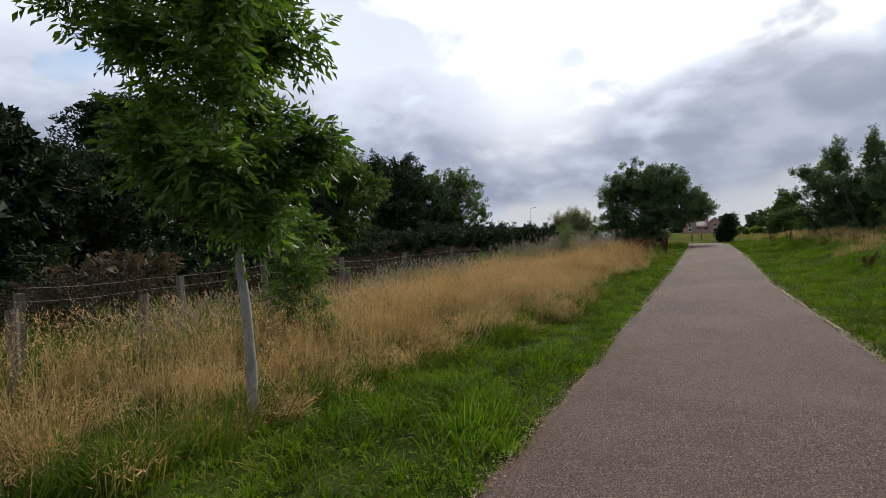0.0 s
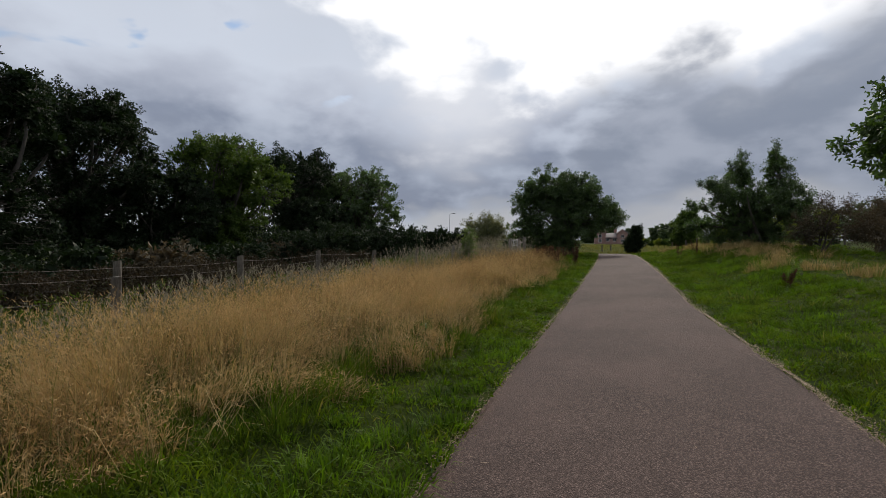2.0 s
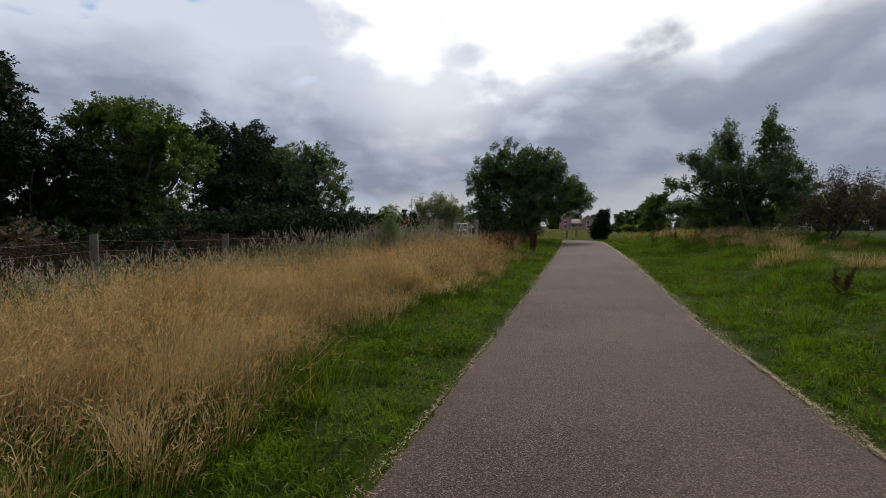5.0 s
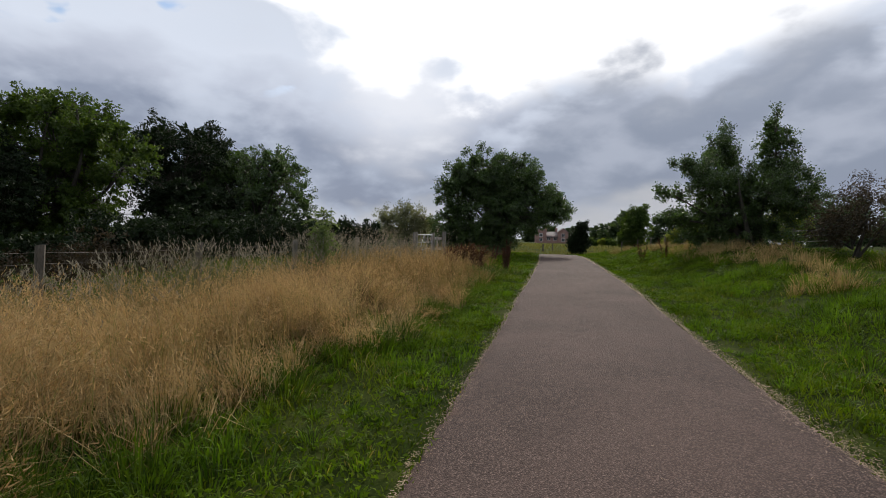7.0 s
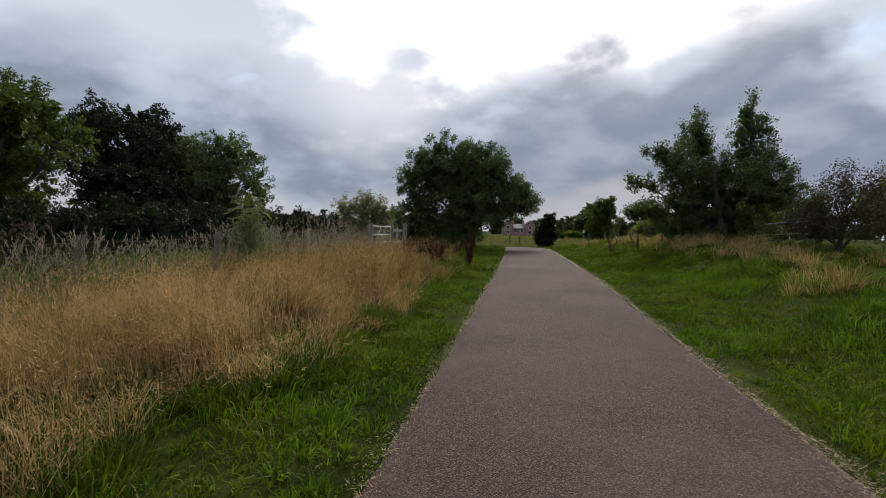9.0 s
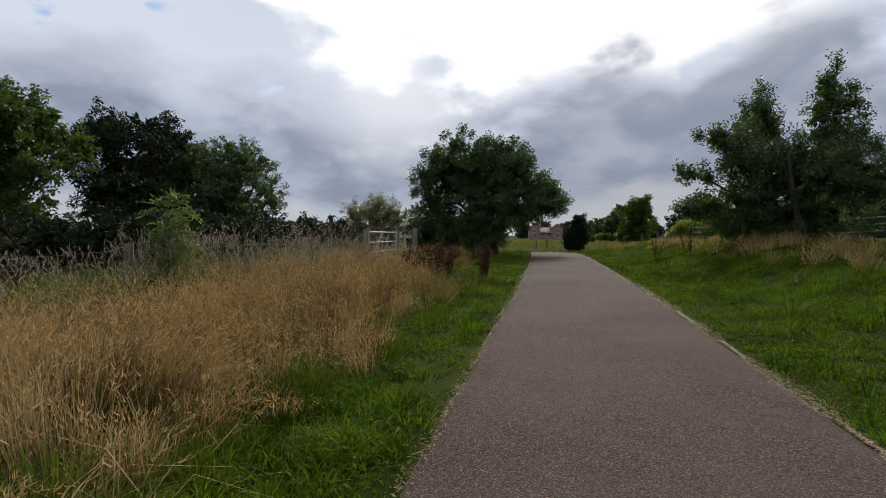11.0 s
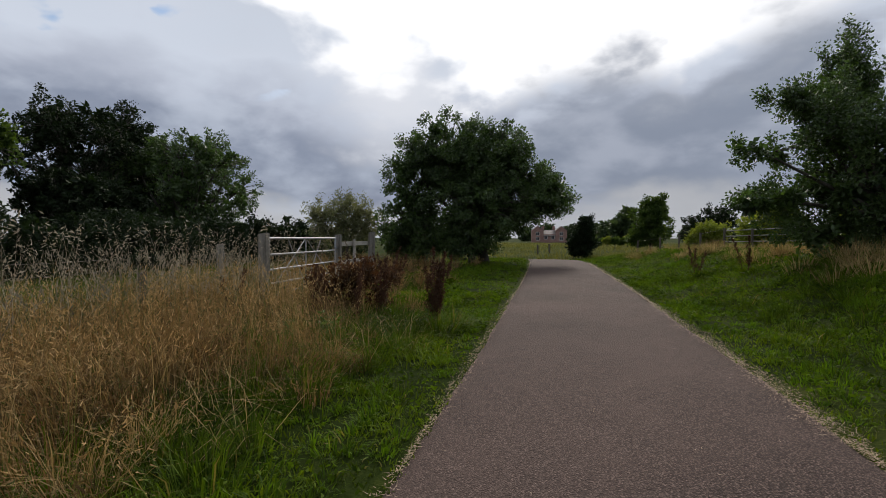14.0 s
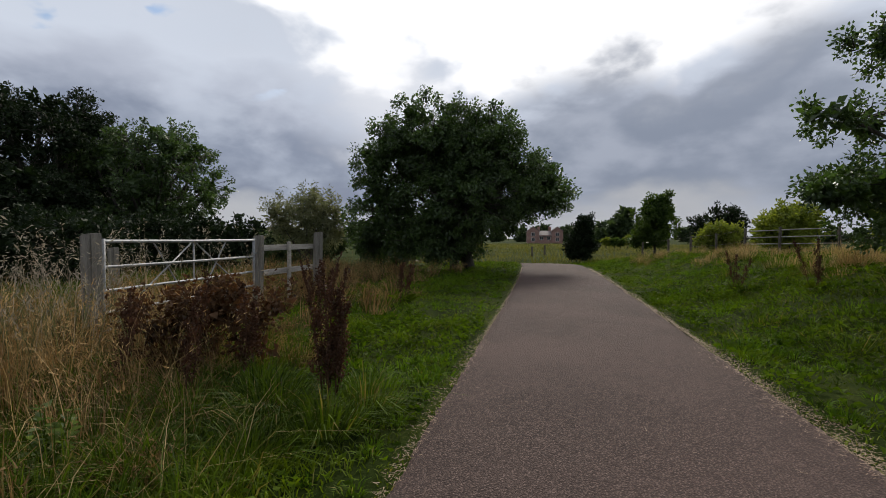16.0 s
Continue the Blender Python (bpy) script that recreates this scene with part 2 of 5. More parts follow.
M_OAK = leafy("oak_leaves", (0.014, 0.028, 0.009), (0.105, 0.165, 0.050), (1.2, 1.4, 0.5), 0.3, 0.44, 1.2, None, 0.5)
M_ASH = leafy("ash_leaves", (0.026, 0.058, 0.014), (0.125, 0.20, 0.038), (1.2, 1.4, 0.45), 0.42, 0.45, 0.8)
M_BRIGHT = leafy("bright_leaves", (0.035, 0.065, 0.014), (0.115, 0.165, 0.036), (1.2, 1.3, 0.5), 0.35, 0.5, 0.4)
M_PALELEAF = leafy("pale_leaves", (0.06, 0.095, 0.03), (0.20, 0.25, 0.09), (1.1, 1.2, 0.6), 0.4, 0.5, 0.6)
M_HAZEL = leafy("hazel_leaves", (0.10, 0.14, 0.02), (0.30, 0.34, 0.06), (1.2, 1.2, 0.5), 0.4, 0.6, 0.4)
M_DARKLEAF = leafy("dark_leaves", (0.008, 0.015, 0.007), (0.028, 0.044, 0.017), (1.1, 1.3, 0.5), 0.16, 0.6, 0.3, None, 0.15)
M_WILLOW = leafy("willow_leaves", (0.13, 0.15, 0.075), (0.31, 0.31, 0.18), (1.1, 1.1, 0.7), 0.4, 0.6, 0.4)
M_BROWNLEAF = leafy("brown_leaves", (0.040, 0.034, 0.022), (0.13, 0.105, 0.065), (1.1, 0.9, 0.6), 0.25, 0.7, 0.6)
M_DOCK = leafy("dock_seeds", (0.030, 0.016, 0.010), (0.125, 0.064, 0.036), (1.1, 0.7, 0.5), 0.2, 0.8, 1.5)
M_RUST = leafy("rusty_leaves", (0.026, 0.016, 0.009), (0.16, 0.088, 0.042), (1.1, 0.75, 0.45), 0.25, 0.8, 3.0)
M_FARLEAF = leafy("far_leaves", (0.035, 0.055, 0.025), (0.09, 0.125, 0.055), (1.1, 1.2, 0.6), 0.25, 0.6, 0.1)
M_BARK = solid("bark", (0.028, 0.024, 0.019), (0.095, 0.082, 0.066), 0.9, 5, 40, 0.01, 0, (1, 1, 0.25))
M_PALEBARK = solid("pale_bark", (0.10, 0.095, 0.08), (0.27, 0.26, 0.23), 0.8, 7, 60, 0.004, 0, (1, 1, 0.5), (0.10, 0.12, 0.06))
M_WOOD = solid("weathered_wood", (0.095, 0.085, 0.072), (0.27, 0.25, 0.215), 0.85, 6, 70, 0.003, 0, (3, 3, 0.3), (0.2, 0.22, 0.15))
M_DARKWOOD = solid("old_wood", (0.05, 0.042, 0.034), (0.16, 0.14, 0.11), 0.9, 6, 70, 0.004, 0, (3, 3, 0.3))
M_RAILWOOD = solid("pale_rail_wood", (0.22, 0.20, 0.175), (0.46, 0.43, 0.38), 0.85, 6, 70, 0.003, 0, (0.3, 3, 3))
M_STEEL = solid("galvanised_steel", (0.20, 0.205, 0.21), (0.38, 0.39, 0.395), 0.62, 14, 120, 0.0006, 0.5, (1, 1, 1), (0.22, 0.18, 0.14))
M_WIRE = solid("rusty_wire", (0.10, 0.085, 0.07), (0.24, 0.21, 0.19), 0.6, 20, 150, 0.0003, 0.7)
# red brick paled, with the haze of distance put into its colour
M_HAZY_BRICK = solid("hazy_red_brick", (0.25, 0.14, 0.115), (0.37, 0.23, 0.19), 0.9, 0.8, 9, 0.01)
M_SLATE = solid("roof_slate", (0.10, 0.085, 0.085), (0.22, 0.18, 0.17), 0.7, 1.0, 12, 0.01)
M_GLASS = solid("dark_window", (0.02, 0.022, 0.026), (0.05, 0.055, 0.06), 0.12, 1, 5, 0.0005)
M_WHITE = solid("white_paint", (0.62, 0.61, 0.58), (0.78, 0.77, 0.74), 0.6, 3, 30, 0.001)


# ---- helpers for meshes ----
def from_arrays(name, verts, tris, mat, smooth_faces=False):
    me = bpy.data.meshes.new(name)
    verts = np.ascontiguousarray(verts, dtype=np.float32)
    tris = np.ascontiguousarray(tris, dtype=np.int32)
    me.vertices.add(len(verts))
    me.vertices.foreach_set("co", verts.ravel())
    me.loops.add(tris.size)
    me.loops.foreach_set("vertex_index", tris.ravel())
    me.polygons.add(len(tris))
    me.polygons.foreach_set("loop_start", np.arange(0, tris.size, 3, dtype=np.int32))
    me.polygons.foreach_set("loop_total", np.full(len(tris), 3, dtype=np.int32))
    if smooth_faces:
        me.polygons.foreach_set("use_smooth", np.ones(len(tris), dtype=bool))
    me.update(calc_edges=True)
    me.materials.append(mat)
    return me


def array_part(name, verts, tris, mat, parent=None, label="", smooth_faces=False):
    ob = new(name, from_arrays(name, verts, tris, mat, smooth_faces))
    ob.parent = parent
    return tagged(ob, label)


def part(name, bm, mat, parent=None, label="", smooth_faces=False):
    me = bpy.data.meshes.new(name)
    for f in bm.faces:
        f.smooth = smooth_faces
    bm.to_mesh(me)
    bm.free()
    me.materials.append(mat)
    ob = new(name, me)
    ob.parent = parent
    return tagged(ob, label)


def thing(name, at, label, category, group="", rz=0.0, kind=""):
    ob = new(name)
    ob.matrix_world = pose(*at, 0, 0, rz)
    return tagged(ob, label, category, group, kind)


def join(pieces):
    vs, ts, n = [], [], 0
    for v, t in pieces:
        vs.append(v)
        ts.append(t + n)
        n += len(v)
    return np.concatenate(vs), np.concatenate(ts)


def tubes(p0, p1, r0, r1, sides=5):
    """Tapered tubes from points p0 to p1, all at once."""
    p0, p1 = np.atleast_2d(p0).astype(float), np.atleast_2d(p1).astype(float)
    n = len(p0)
    r0, r1 = np.broadcast_to(r0, n), np.broadcast_to(r1, n)
    d = p1 - p0
    d /= np.linalg.norm(d, axis=1, keepdims=True) + 1e-9
    ref = np.where(np.abs(d[:, 2:3]) > 0.9, [[1.0, 0, 0]], [[0, 0, 1.0]])
    u = np.cross(d, ref)
    u /= np.linalg.norm(u, axis=1, keepdims=True) + 1e-9
    w = np.cross(d, u)
    a = np.arange(sides) * 2 * math.pi / sides
    ring = u[:, None] * np.cos(a)[None, :, None] + w[:, None] * np.sin(a)[None, :, None]
    v = np.concatenate([p0[:, None] + ring * r0[:, None, None], p1[:, None] + ring * r1[:, None, None]], 1)
    k = np.arange(sides)
    j = (k + 1) % sides
    t = np.concatenate([np.stack([k, j, k + sides], 1), np.stack([j, j + sides, k + sides], 1)])
    cap = np.stack([np.full(sides - 2, sides), np.arange(sides + 1, 2 * sides - 1), np.arange(sides + 2, 2 * sides)], 1)
    t = np.concatenate([t, cap])
    return v.reshape(-1, 3), (t[None] + (np.arange(n) * 2 * sides)[:, None, None]).reshape(-1, 3)


def bent_tube(points, radii, sides=8):
    """One smooth tapered tube along a line of points."""
    pts = np.asarray(points, float)
    d = np.gradient(pts, axis=0)
    d /= np.linalg.norm(d, axis=1, keepdims=True)
    ref = np.array([0.31, 0.95, 0.05])
    u = np.cross(d, ref)
    u /= np.linalg.norm(u, axis=1, keepdims=True)
    w = np.cross(d, u)
    a = np.arange(sides) * 2 * math.pi / sides
    v = pts[:, None] + (u[:, None] * np.cos(a)[None, :, None] + w[:, None] * np.sin(a)[None, :, None]) * np.asarray(radii)[:, None, None]
    m = len(pts)
    k = np.arange(sides)
    j = (k + 1) % sides
    t = [np.concatenate([np.stack([k, j, k + sides], 1), np.stack([j, j + sides, k + sides], 1)]) + i * sides for i in range(m - 1)]
    cap = np.stack([np.full(sides - 2, (m - 1) * sides), (m - 1) * sides + np.arange(1, sides - 1), (m - 1) * sides + np.arange(2, sides)], 1)
    return v.reshape(-1, 3), np.concatenate(t + [cap])


def unit(v):
    return v / (np.linalg.norm(v, axis=-1, keepdims=True) + 1e-9)


def leaves(rng, at, size, out_dir, droop=0.3, slim=0.5, fold=0.18, loose=0.9):
    """Pointed leaves at the places given, turned outwards and drooping: four corners and a fold each."""
    n = len(at)
    size = np.broadcast_to(size, n) * rng.uniform(0.65, 1.3, n)
    d = unit(out_dir + rng.normal(0, loose, (n, 3)) - np.array([0, 0, droop]))
    side = unit(np.cross(d, rng.normal(0, 1, (n, 3))))
    nor = np.cross(d, side)
    s = size[:, None]
    a = at
    b = at + d * s * 0.45 + side * s * slim * 0.5 + nor * s * fold
    c = at + d * s - nor * s * 0.1
    e = at + d * s * 0.45 - side * s * slim * 0.5 + nor * s * fold
    v = np.stack([a, b, c, e], 1).reshape(-1, 3)
    i = (np.arange(n) * 4)[:, None]
    t = np.concatenate([i + [[0, 1, 2]], i + [[0, 2, 3]]], 1).reshape(-1, 3)
    return v, t


def blades(rng, x, y, z, height, width, lean, curl=0.5, heading=None, simple=False, exact=None):
    """Grass blades: a two-step bent strip for each."""
    n = len(x)
    a = rng.uniform(0, 2 * math.pi, n) if heading is None else heading + rng.normal(0, 0.8, n)
    if exact is not None:
        a = exact
    b = rng.uniform(0, 2 * math.pi, n)
    fwd = np.stack([np.cos(a), np.sin(a), np.zeros(n)], 1)
    side = np.stack([-np.sin(b), np.cos(b), np.zeros(n)], 1)
    base = np.stack([x, y, z], 1)
    h, w, l = (np.broadcast_to(q, n)[:, None] for q in (height, width, lean))
    up = np.array([[0, 0, 1.0]])
    mid = base + up * h * 0.58 + fwd * h * l * 0.35
    tip = base + up * h * (1 - 0.35 * l * curl) + fwd * h * l
    if simple:
        v = np.stack([base - side * w * 0.55, base + side * w * 0.55, tip], 1).reshape(-1, 3)
        return v, np.arange(3 * n).reshape(-1, 3), tip, unit(tip - mid)
    v = np.stack([base - side * w * 0.5, base + side * w * 0.5, mid + side * w * 0.42, mid - side * w * 0.42, tip], 1).reshape(-1, 3)
    i = (np.arange(n) * 5)[:, None]
    t = np.concatenate([i + [[0, 1, 2]], i + [[0, 2, 3]], i + [[3, 2, 4]]], 1).reshape(-1, 3)
    return v, t, tip, unit(tip - mid)


def slivers(rng, at, size, out_dir, slim=0.14, loose=0.5):
    """Thin pointed grains of a seed head, one triangle each."""
    n = len(at)
    d = unit(out_dir + rng.normal(0, loose, (n, 3)))
    side = unit(np.cross(d, rng.normal(0, 1, (n, 3))))
    s = (np.broadcast_to(size, n) * rng.uniform(0.6, 1.3, n))[:, None]
    v = np.stack([at - side * s * slim * 0.5, at + side * s * slim * 0.5, at + d * s], 1).reshape(-1, 3)
    return v, np.arange(3 * n).reshape(-1, 3)


def wave_field(x, y, scale, seed):
    """A smooth random field between about -1 and 1."""
    r = np.random.default_rng(seed)
    s = np.zeros_like(x, dtype=float)
    for k in range(9):
        ang, f, ph = r.uniform(0, 2 * math.pi), scale * r.uniform(0.5, 2.2), r.uniform(0, 7)
        s += np.sin((x * math.cos(ang) + y * math.sin(ang)) * f + ph)
    return s / 4.0


# ---- the lie of the land ----
def road_mid(y):
    return np.interp(y, [-15, 0, 8, 15, 25, 32, 38, 42, 46, 49, 52, 56, 60, 72], [0.30, 0.30, 0.33, 0.35, 0.52, 0.58, 0.56, 0.48, 0.3, -0.3, -2.2, -7.0, -13, -30])


def road_half(y):
    return np.interp(y, [-15, 8, 15, 25, 34, 48], [1.41, 1.41, 1.32, 1.31, 1.28, 1.28])


def road_z(y):
    return np.interp(y, [-20, 0, 5.5, 11, 14.5, 17.5, 22, 25, 33, 40, 44, 47, 50, 54, 60, 70, 110, 150, 220], [0.25, 0.2, 0.1, 0.07, 0.05, 0.09, 0.18, 0.22, 0.28, 0.33, 0.33, 0.24, 0.0, -0.2, -0.2, -0.1, -0.2, -0.4, -0.8])


def step(v, lo, hi):
    q = np.clip((v - lo) / (hi - lo), 0, 1)
    return q * q * (3 - 2 * q)


def land(x, y):
    x, y = np.asarray(x, float), np.asarray(y, float)
    off = x - road_mid(y)
    z = road_z(y) - 0.03
    z = z - 0.10 * step(-off, 2.6, 6.0) - 0.75 * step(-off, 7.0, 24.0)
    z = z + np.interp(y, [0, 14, 22, 30, 42, 56], [0.42, 0.45, 0.58, 0.85, 0.62, 0.15]) * step(off, 1.9, 5.4) + 0.3 * step(off, 6, 18)
    rough = step(np.abs(off), 1.25, 2.2)
    z = z + rough * (0.035 * wave_field(x, y, 1.6, 3) + 0.022 * wave_field(x, y, 5.5, 4) + 0.06 * step(off, 2.5, 5) * wave_field(x, y, 0.9, 6))
    far = step(np.hypot(x, y - 20), 70, 400)
    return z + far * 1.2 * wave_field(x, y, 0.006, 5)


def at_land(x, y, lift=0.0):
    return (x, y, float(land(x, y)) + lift)


def grid_mesh(xs, ys, zf):
    gx, gy = np.meshgrid(xs, ys)
    v = np.stack([gx.ravel(), gy.ravel(), zf(gx.ravel(), gy.ravel())], 1)
    nx, ny = len(xs), len(ys)
    i = (np.arange(ny - 1)[:, None] * nx + np.arange(nx - 1)[None]).ravel()
    t = np.concatenate([np.stack([i, i + 1, i + nx + 1], 1), np.stack([i, i + nx + 1, i + nx], 1)])
    return v, t


def build_ground():
    xs = np.concatenate([[-1800, -900, -450, -220, -120, -80], np.arange(-60, -14, 3.0), np.arange(-14, 14, 0.25), np.arange(14, 60, 3.0), [80, 120, 220, 450, 900, 1800]])
    ys = np.concatenate([[-1500, -700, -300, -120, -60, -30], np.arange(-18, 62, 0.3), np.arange(62, 130, 4.0), [150, 190, 260, 400, 700, 1200, 2200]])
    v, t = grid_mesh(xs, ys, land)
    off = np.abs(v[:, 0] - road_mid(v[:, 1])) - road_half(v[:, 1])
    v[:, 2] -= 0.05 * (1 - step(off, -0.25, 0.0)) * (v[:, 1] < 62) * (v[:, 1] > -18)
    tagged(new("ground", from_arrays("ground", v, t, M_TURF, True)), "rough green turf with dry patches beside the path", "ground", kind="structure")
    ys = np.arange(-16, 60, 0.12)
    cols = np.linspace(-1, 1, 23)
    rows = []
    for y in ys:
        jl = 0.035 * noise.noise((0.0, y * 2.1, 1.0)) + 0.03 * noise.noise((0.0, y * 7.0, 2.0)) + 0.05 * noise.noise((0.0, y * 0.5, 7.0))
        jr = 0.03 * noise.noise((5.0, y * 2.3, 3.0)) + 0.03 * noise.noise((5.0, y * 8.0, 4.0)) + 0.05 * noise.noise((5.0, y * 0.6, 8.0))
        h = float(road_half(y))
        off = cols * h
        off[0] += jl
        off[-1] += jr
        crown = 0.018 * (1 - cols ** 2)
        crown[0] -= 0.045
        crown[-1] -= 0.045
        rows.append(np.stack([road_mid(y) + off, np.full(23, y), road_z(y) - 0.012 + crown], 1))
    v = np.concatenate(rows)
    nx, ny = 23, len(ys)
    i = (np.arange(ny - 1)[:, None] * nx + np.arange(nx - 1)[None]).ravel()
    t = np.concatenate([np.stack([i, i + 1, i + nx + 1], 1), np.stack([i, i + nx + 1, i + nx], 1)])
    tagged(new("path", from_arrays("path", v, t, M_ROAD, True)), "worn purplish-grey asphalt footpath with crumbling edges", "path", kind="structure")


build_ground()


# ---- grasses ----
def scatter(rng, n, x0, x1, y0, y1, bias=1.0):
    """Random places, relative to the path's middle, denser at the low end of y for bias over 1."""
    y = y0 + (y1 - y0) * rng.uniform(0, 1, n) ** bias
    off = rng.uniform(x0, x1, n)
    return off + road_mid(y), y, off


def stuff(name, pieces, mat, label, category):
    v, t = join(pieces)
    return tagged(new(name, from_arrays(name, v, t, mat)), label, category, kind="stuff")


def dry_start(y):
    """How far from the path's middle the tall dry grass begins on the gate's side."""
    return -2.77 + 0.22 * np.sin(y * 0.8) + 0.12 * np.sin(y * 2.3 + 1) - 0.9 * (1 - step(y, 2.5, 6.5)) + 0.35 * step(y, 18.5, 20.5) - 0.2 * step(y, 23, 24.5) - 0.45 * step(y, 26.0, 27.5) - 0.4 * step(y, 31, 33)


def tufts(rng, cx, cy, radius, height, count, width, splay, heading=None, plain=False, sway=0.28):
    """Tufts of blades fanning out from their centres; one entry of each array for a tuft."""
    k = np.repeat(np.arange(len(cx)), count)
    m = len(k)
    a, q = rng.uniform(0, 2 * math.pi, m), rng.uniform(0, 1, m) ** 0.6
    x, y = cx[k] + np.cos(a) * q * radius[k], cy[k] + np.sin(a) * q * radius[k]
    lx, ly = np.cos(a) * q * splay[k], np.sin(a) * q * splay[k]
    if heading is not None:
        lx, ly = lx + np.cos(heading[k]) * np.broadcast_to(sway, len(cx))[k], ly + np.sin(heading[k]) * np.broadcast_to(sway, len(cx))[k]
    lx, ly = lx + rng.normal(0, 0.16, m), ly + rng.normal(0, 0.16, m)
    h = height[k] * rng.uniform(0.5, 1.12, m) * (1.08 - 0.3 * q)
    v, t, tip, d = blades(rng, x, y, land(x, y) - 0.015, h, width * rng.uniform(0.6, 1.35, m), np.hypot(lx, ly), 0.9, simple=plain, exact=np.arctan2(ly, lx))
    return v, t, tip, d, k


def fence_x(y):
    """The line of the wire fence."""
    return np.interp(y, [2, 4, 9, 14, 21, 27], [-6.0, -6.5, -6.85, -6.8, -5.65, -5.0])


def build_green():
    rng = np.random.default_rng(11)
    pieces, low, bunch = [], [], []
    for n, x0, x1, y0, y1, bias in ((84000, -3.9, -1.24, 0.5, 30, 1.0), (24000, -5.5, -1.24, 26, 48, 1.0), (84000, 1.25, 4.6, 4, 34, 1.0),
                                    (34000, 4.4, 9.5, 8, 40, 1.0), (30000, 1.25, 5, 32, 52, 1.0)):
        x, y, off = scatter(rng, n, x0, x1, y0, y1, bias)
        clump = wave_field(x, y, 5.0, 21) + 0.6 * wave_field(x, y, 1.7, 22)
        keep = rng.uniform(-1.0, 1.0, n) < clump + 0.35
        x, y, off, clump = x[keep], y[keep], off[keep], clump[keep]
        edge = step(np.abs(off) - 1.27, 0.0, 0.35)
        h = (0.03 + 0.03 * edge + 0.055 * np.clip(clump, 0, 1.5) * edge + 0.05 * step(-off, 2.1, 2.9) + 0.02 * step(off, 2.4, 4.5)) * rng.uniform(0.6, 1.5, len(x))
        w = np.where(y > 26, 0.013, 0.0095) * rng.uniform(0.6, 1.4, len(x))
        lean = rng.uniform(0.35, 1.5, len(x))
        for part_of, plain in ((np.abs(off) < 2.6) & (y < 27), False), ((np.abs(off) >= 2.6) | (y >= 27), True):
            if part_of.any():
                pieces.append(blades(rng, x[part_of], y[part_of], land(x[part_of], y[part_of]) - 0.01, h[part_of], w[part_of], lean[part_of], 0.7, simple=plain)[:2])
        n = int(n * 0.40)
        x, y, off = scatter(rng, n, x0, x1, y0, y1, bias)
        clump = wave_field(x, y, 3.4, 24)
        keep = (rng.uniform(-0.9, 1.0, n) < clump) & (np.abs(off) > 1.33)
        x, y, clump = x[keep], y[keep], clump[keep]
        m = len(x)
        a = rng.uniform(0, 2 * math.pi, m)
        low.append(leaves(rng, np.stack([x, y, land(x, y) + rng.uniform(0.02, 0.08, m) + 0.05 * np.clip(clump, 0, 1)], 1), np.where(y > 26, 0.07, 0.042), np.stack([np.cos(a), np.sin(a), 0.4 + 0 * a], 1), 0.1, 0.5, 0.12, 0.3))
    # a lumpy sward of small fanning tufts
    for n, x0, x1, y0, y1, count, w in ((1150, -3.4, -1.4, 0.5, 28, 42, 0.0095), (420, -5.0, -1.4, 28, 46, 30, 0.016), (1300, 1.42, 4.6, 4, 30, 38, 0.010), (520, 1.45, 5.2, 30, 50, 28, 0.017), (620, 4.4, 9.0, 8, 36, 28, 0.016)):
        x, y, off = scatter(rng, n, x0, x1, y0, y1)
        big = np.clip(0.5 + 0.85 * wave_field(x, y, 1.7, 26), 0.1, 1.7) * rng.uniform(0.7, 1.25, n) * (0.55 + 0.45 * step(np.abs(off) - 1.35, 0, 0.5))
        bunch.append(tufts(rng, x, y, 0.05 + 0.12 * big, 0.08 + 0.13 * big, count, w, 0.9 + 0.7 * rng.uniform(0, 1, n), None, w > 0.012)[:2])
    stuff("verge_herbs", low, M_CLOVER, "small broad-leaved herbs in the verge", "plant")
    stuff("verge_grass", pieces, M_GREEN, "short lush green verge grass beside the path", "grass")
    stuff("grass_tussock", bunch, M_TUFT, "lumpy green grass tufts on the verge", "grass")


def split_by(pick, v, t, corners):
    """The blades picked, out of a mesh in which each has the same number of corners."""
    keep_v = np.repeat(pick, corners)
    renumber = np.cumsum(keep_v) - 1
    return v[keep_v], renumber[t.reshape(len(pick), -1, 3)[pick].reshape(-1, 3)]


def panicle(rng, tip, d, length, n, grain, slim, loose=1.0):
    """Loose branching seed heads hanging about the last stretch of each stalk."""
    out = []
    for k in range(n):
        f = (k + 0.5) / n
        ring = rng.normal(0, 1, tip.shape) * (0.004 + 0.016 * f) * loose
        out.append(slivers(rng, tip - d * (length * f)[:, None] + ring, grain, d * 0.8 + ring * 26 + [0, 0, 0.1], slim, 0.3))
    return out


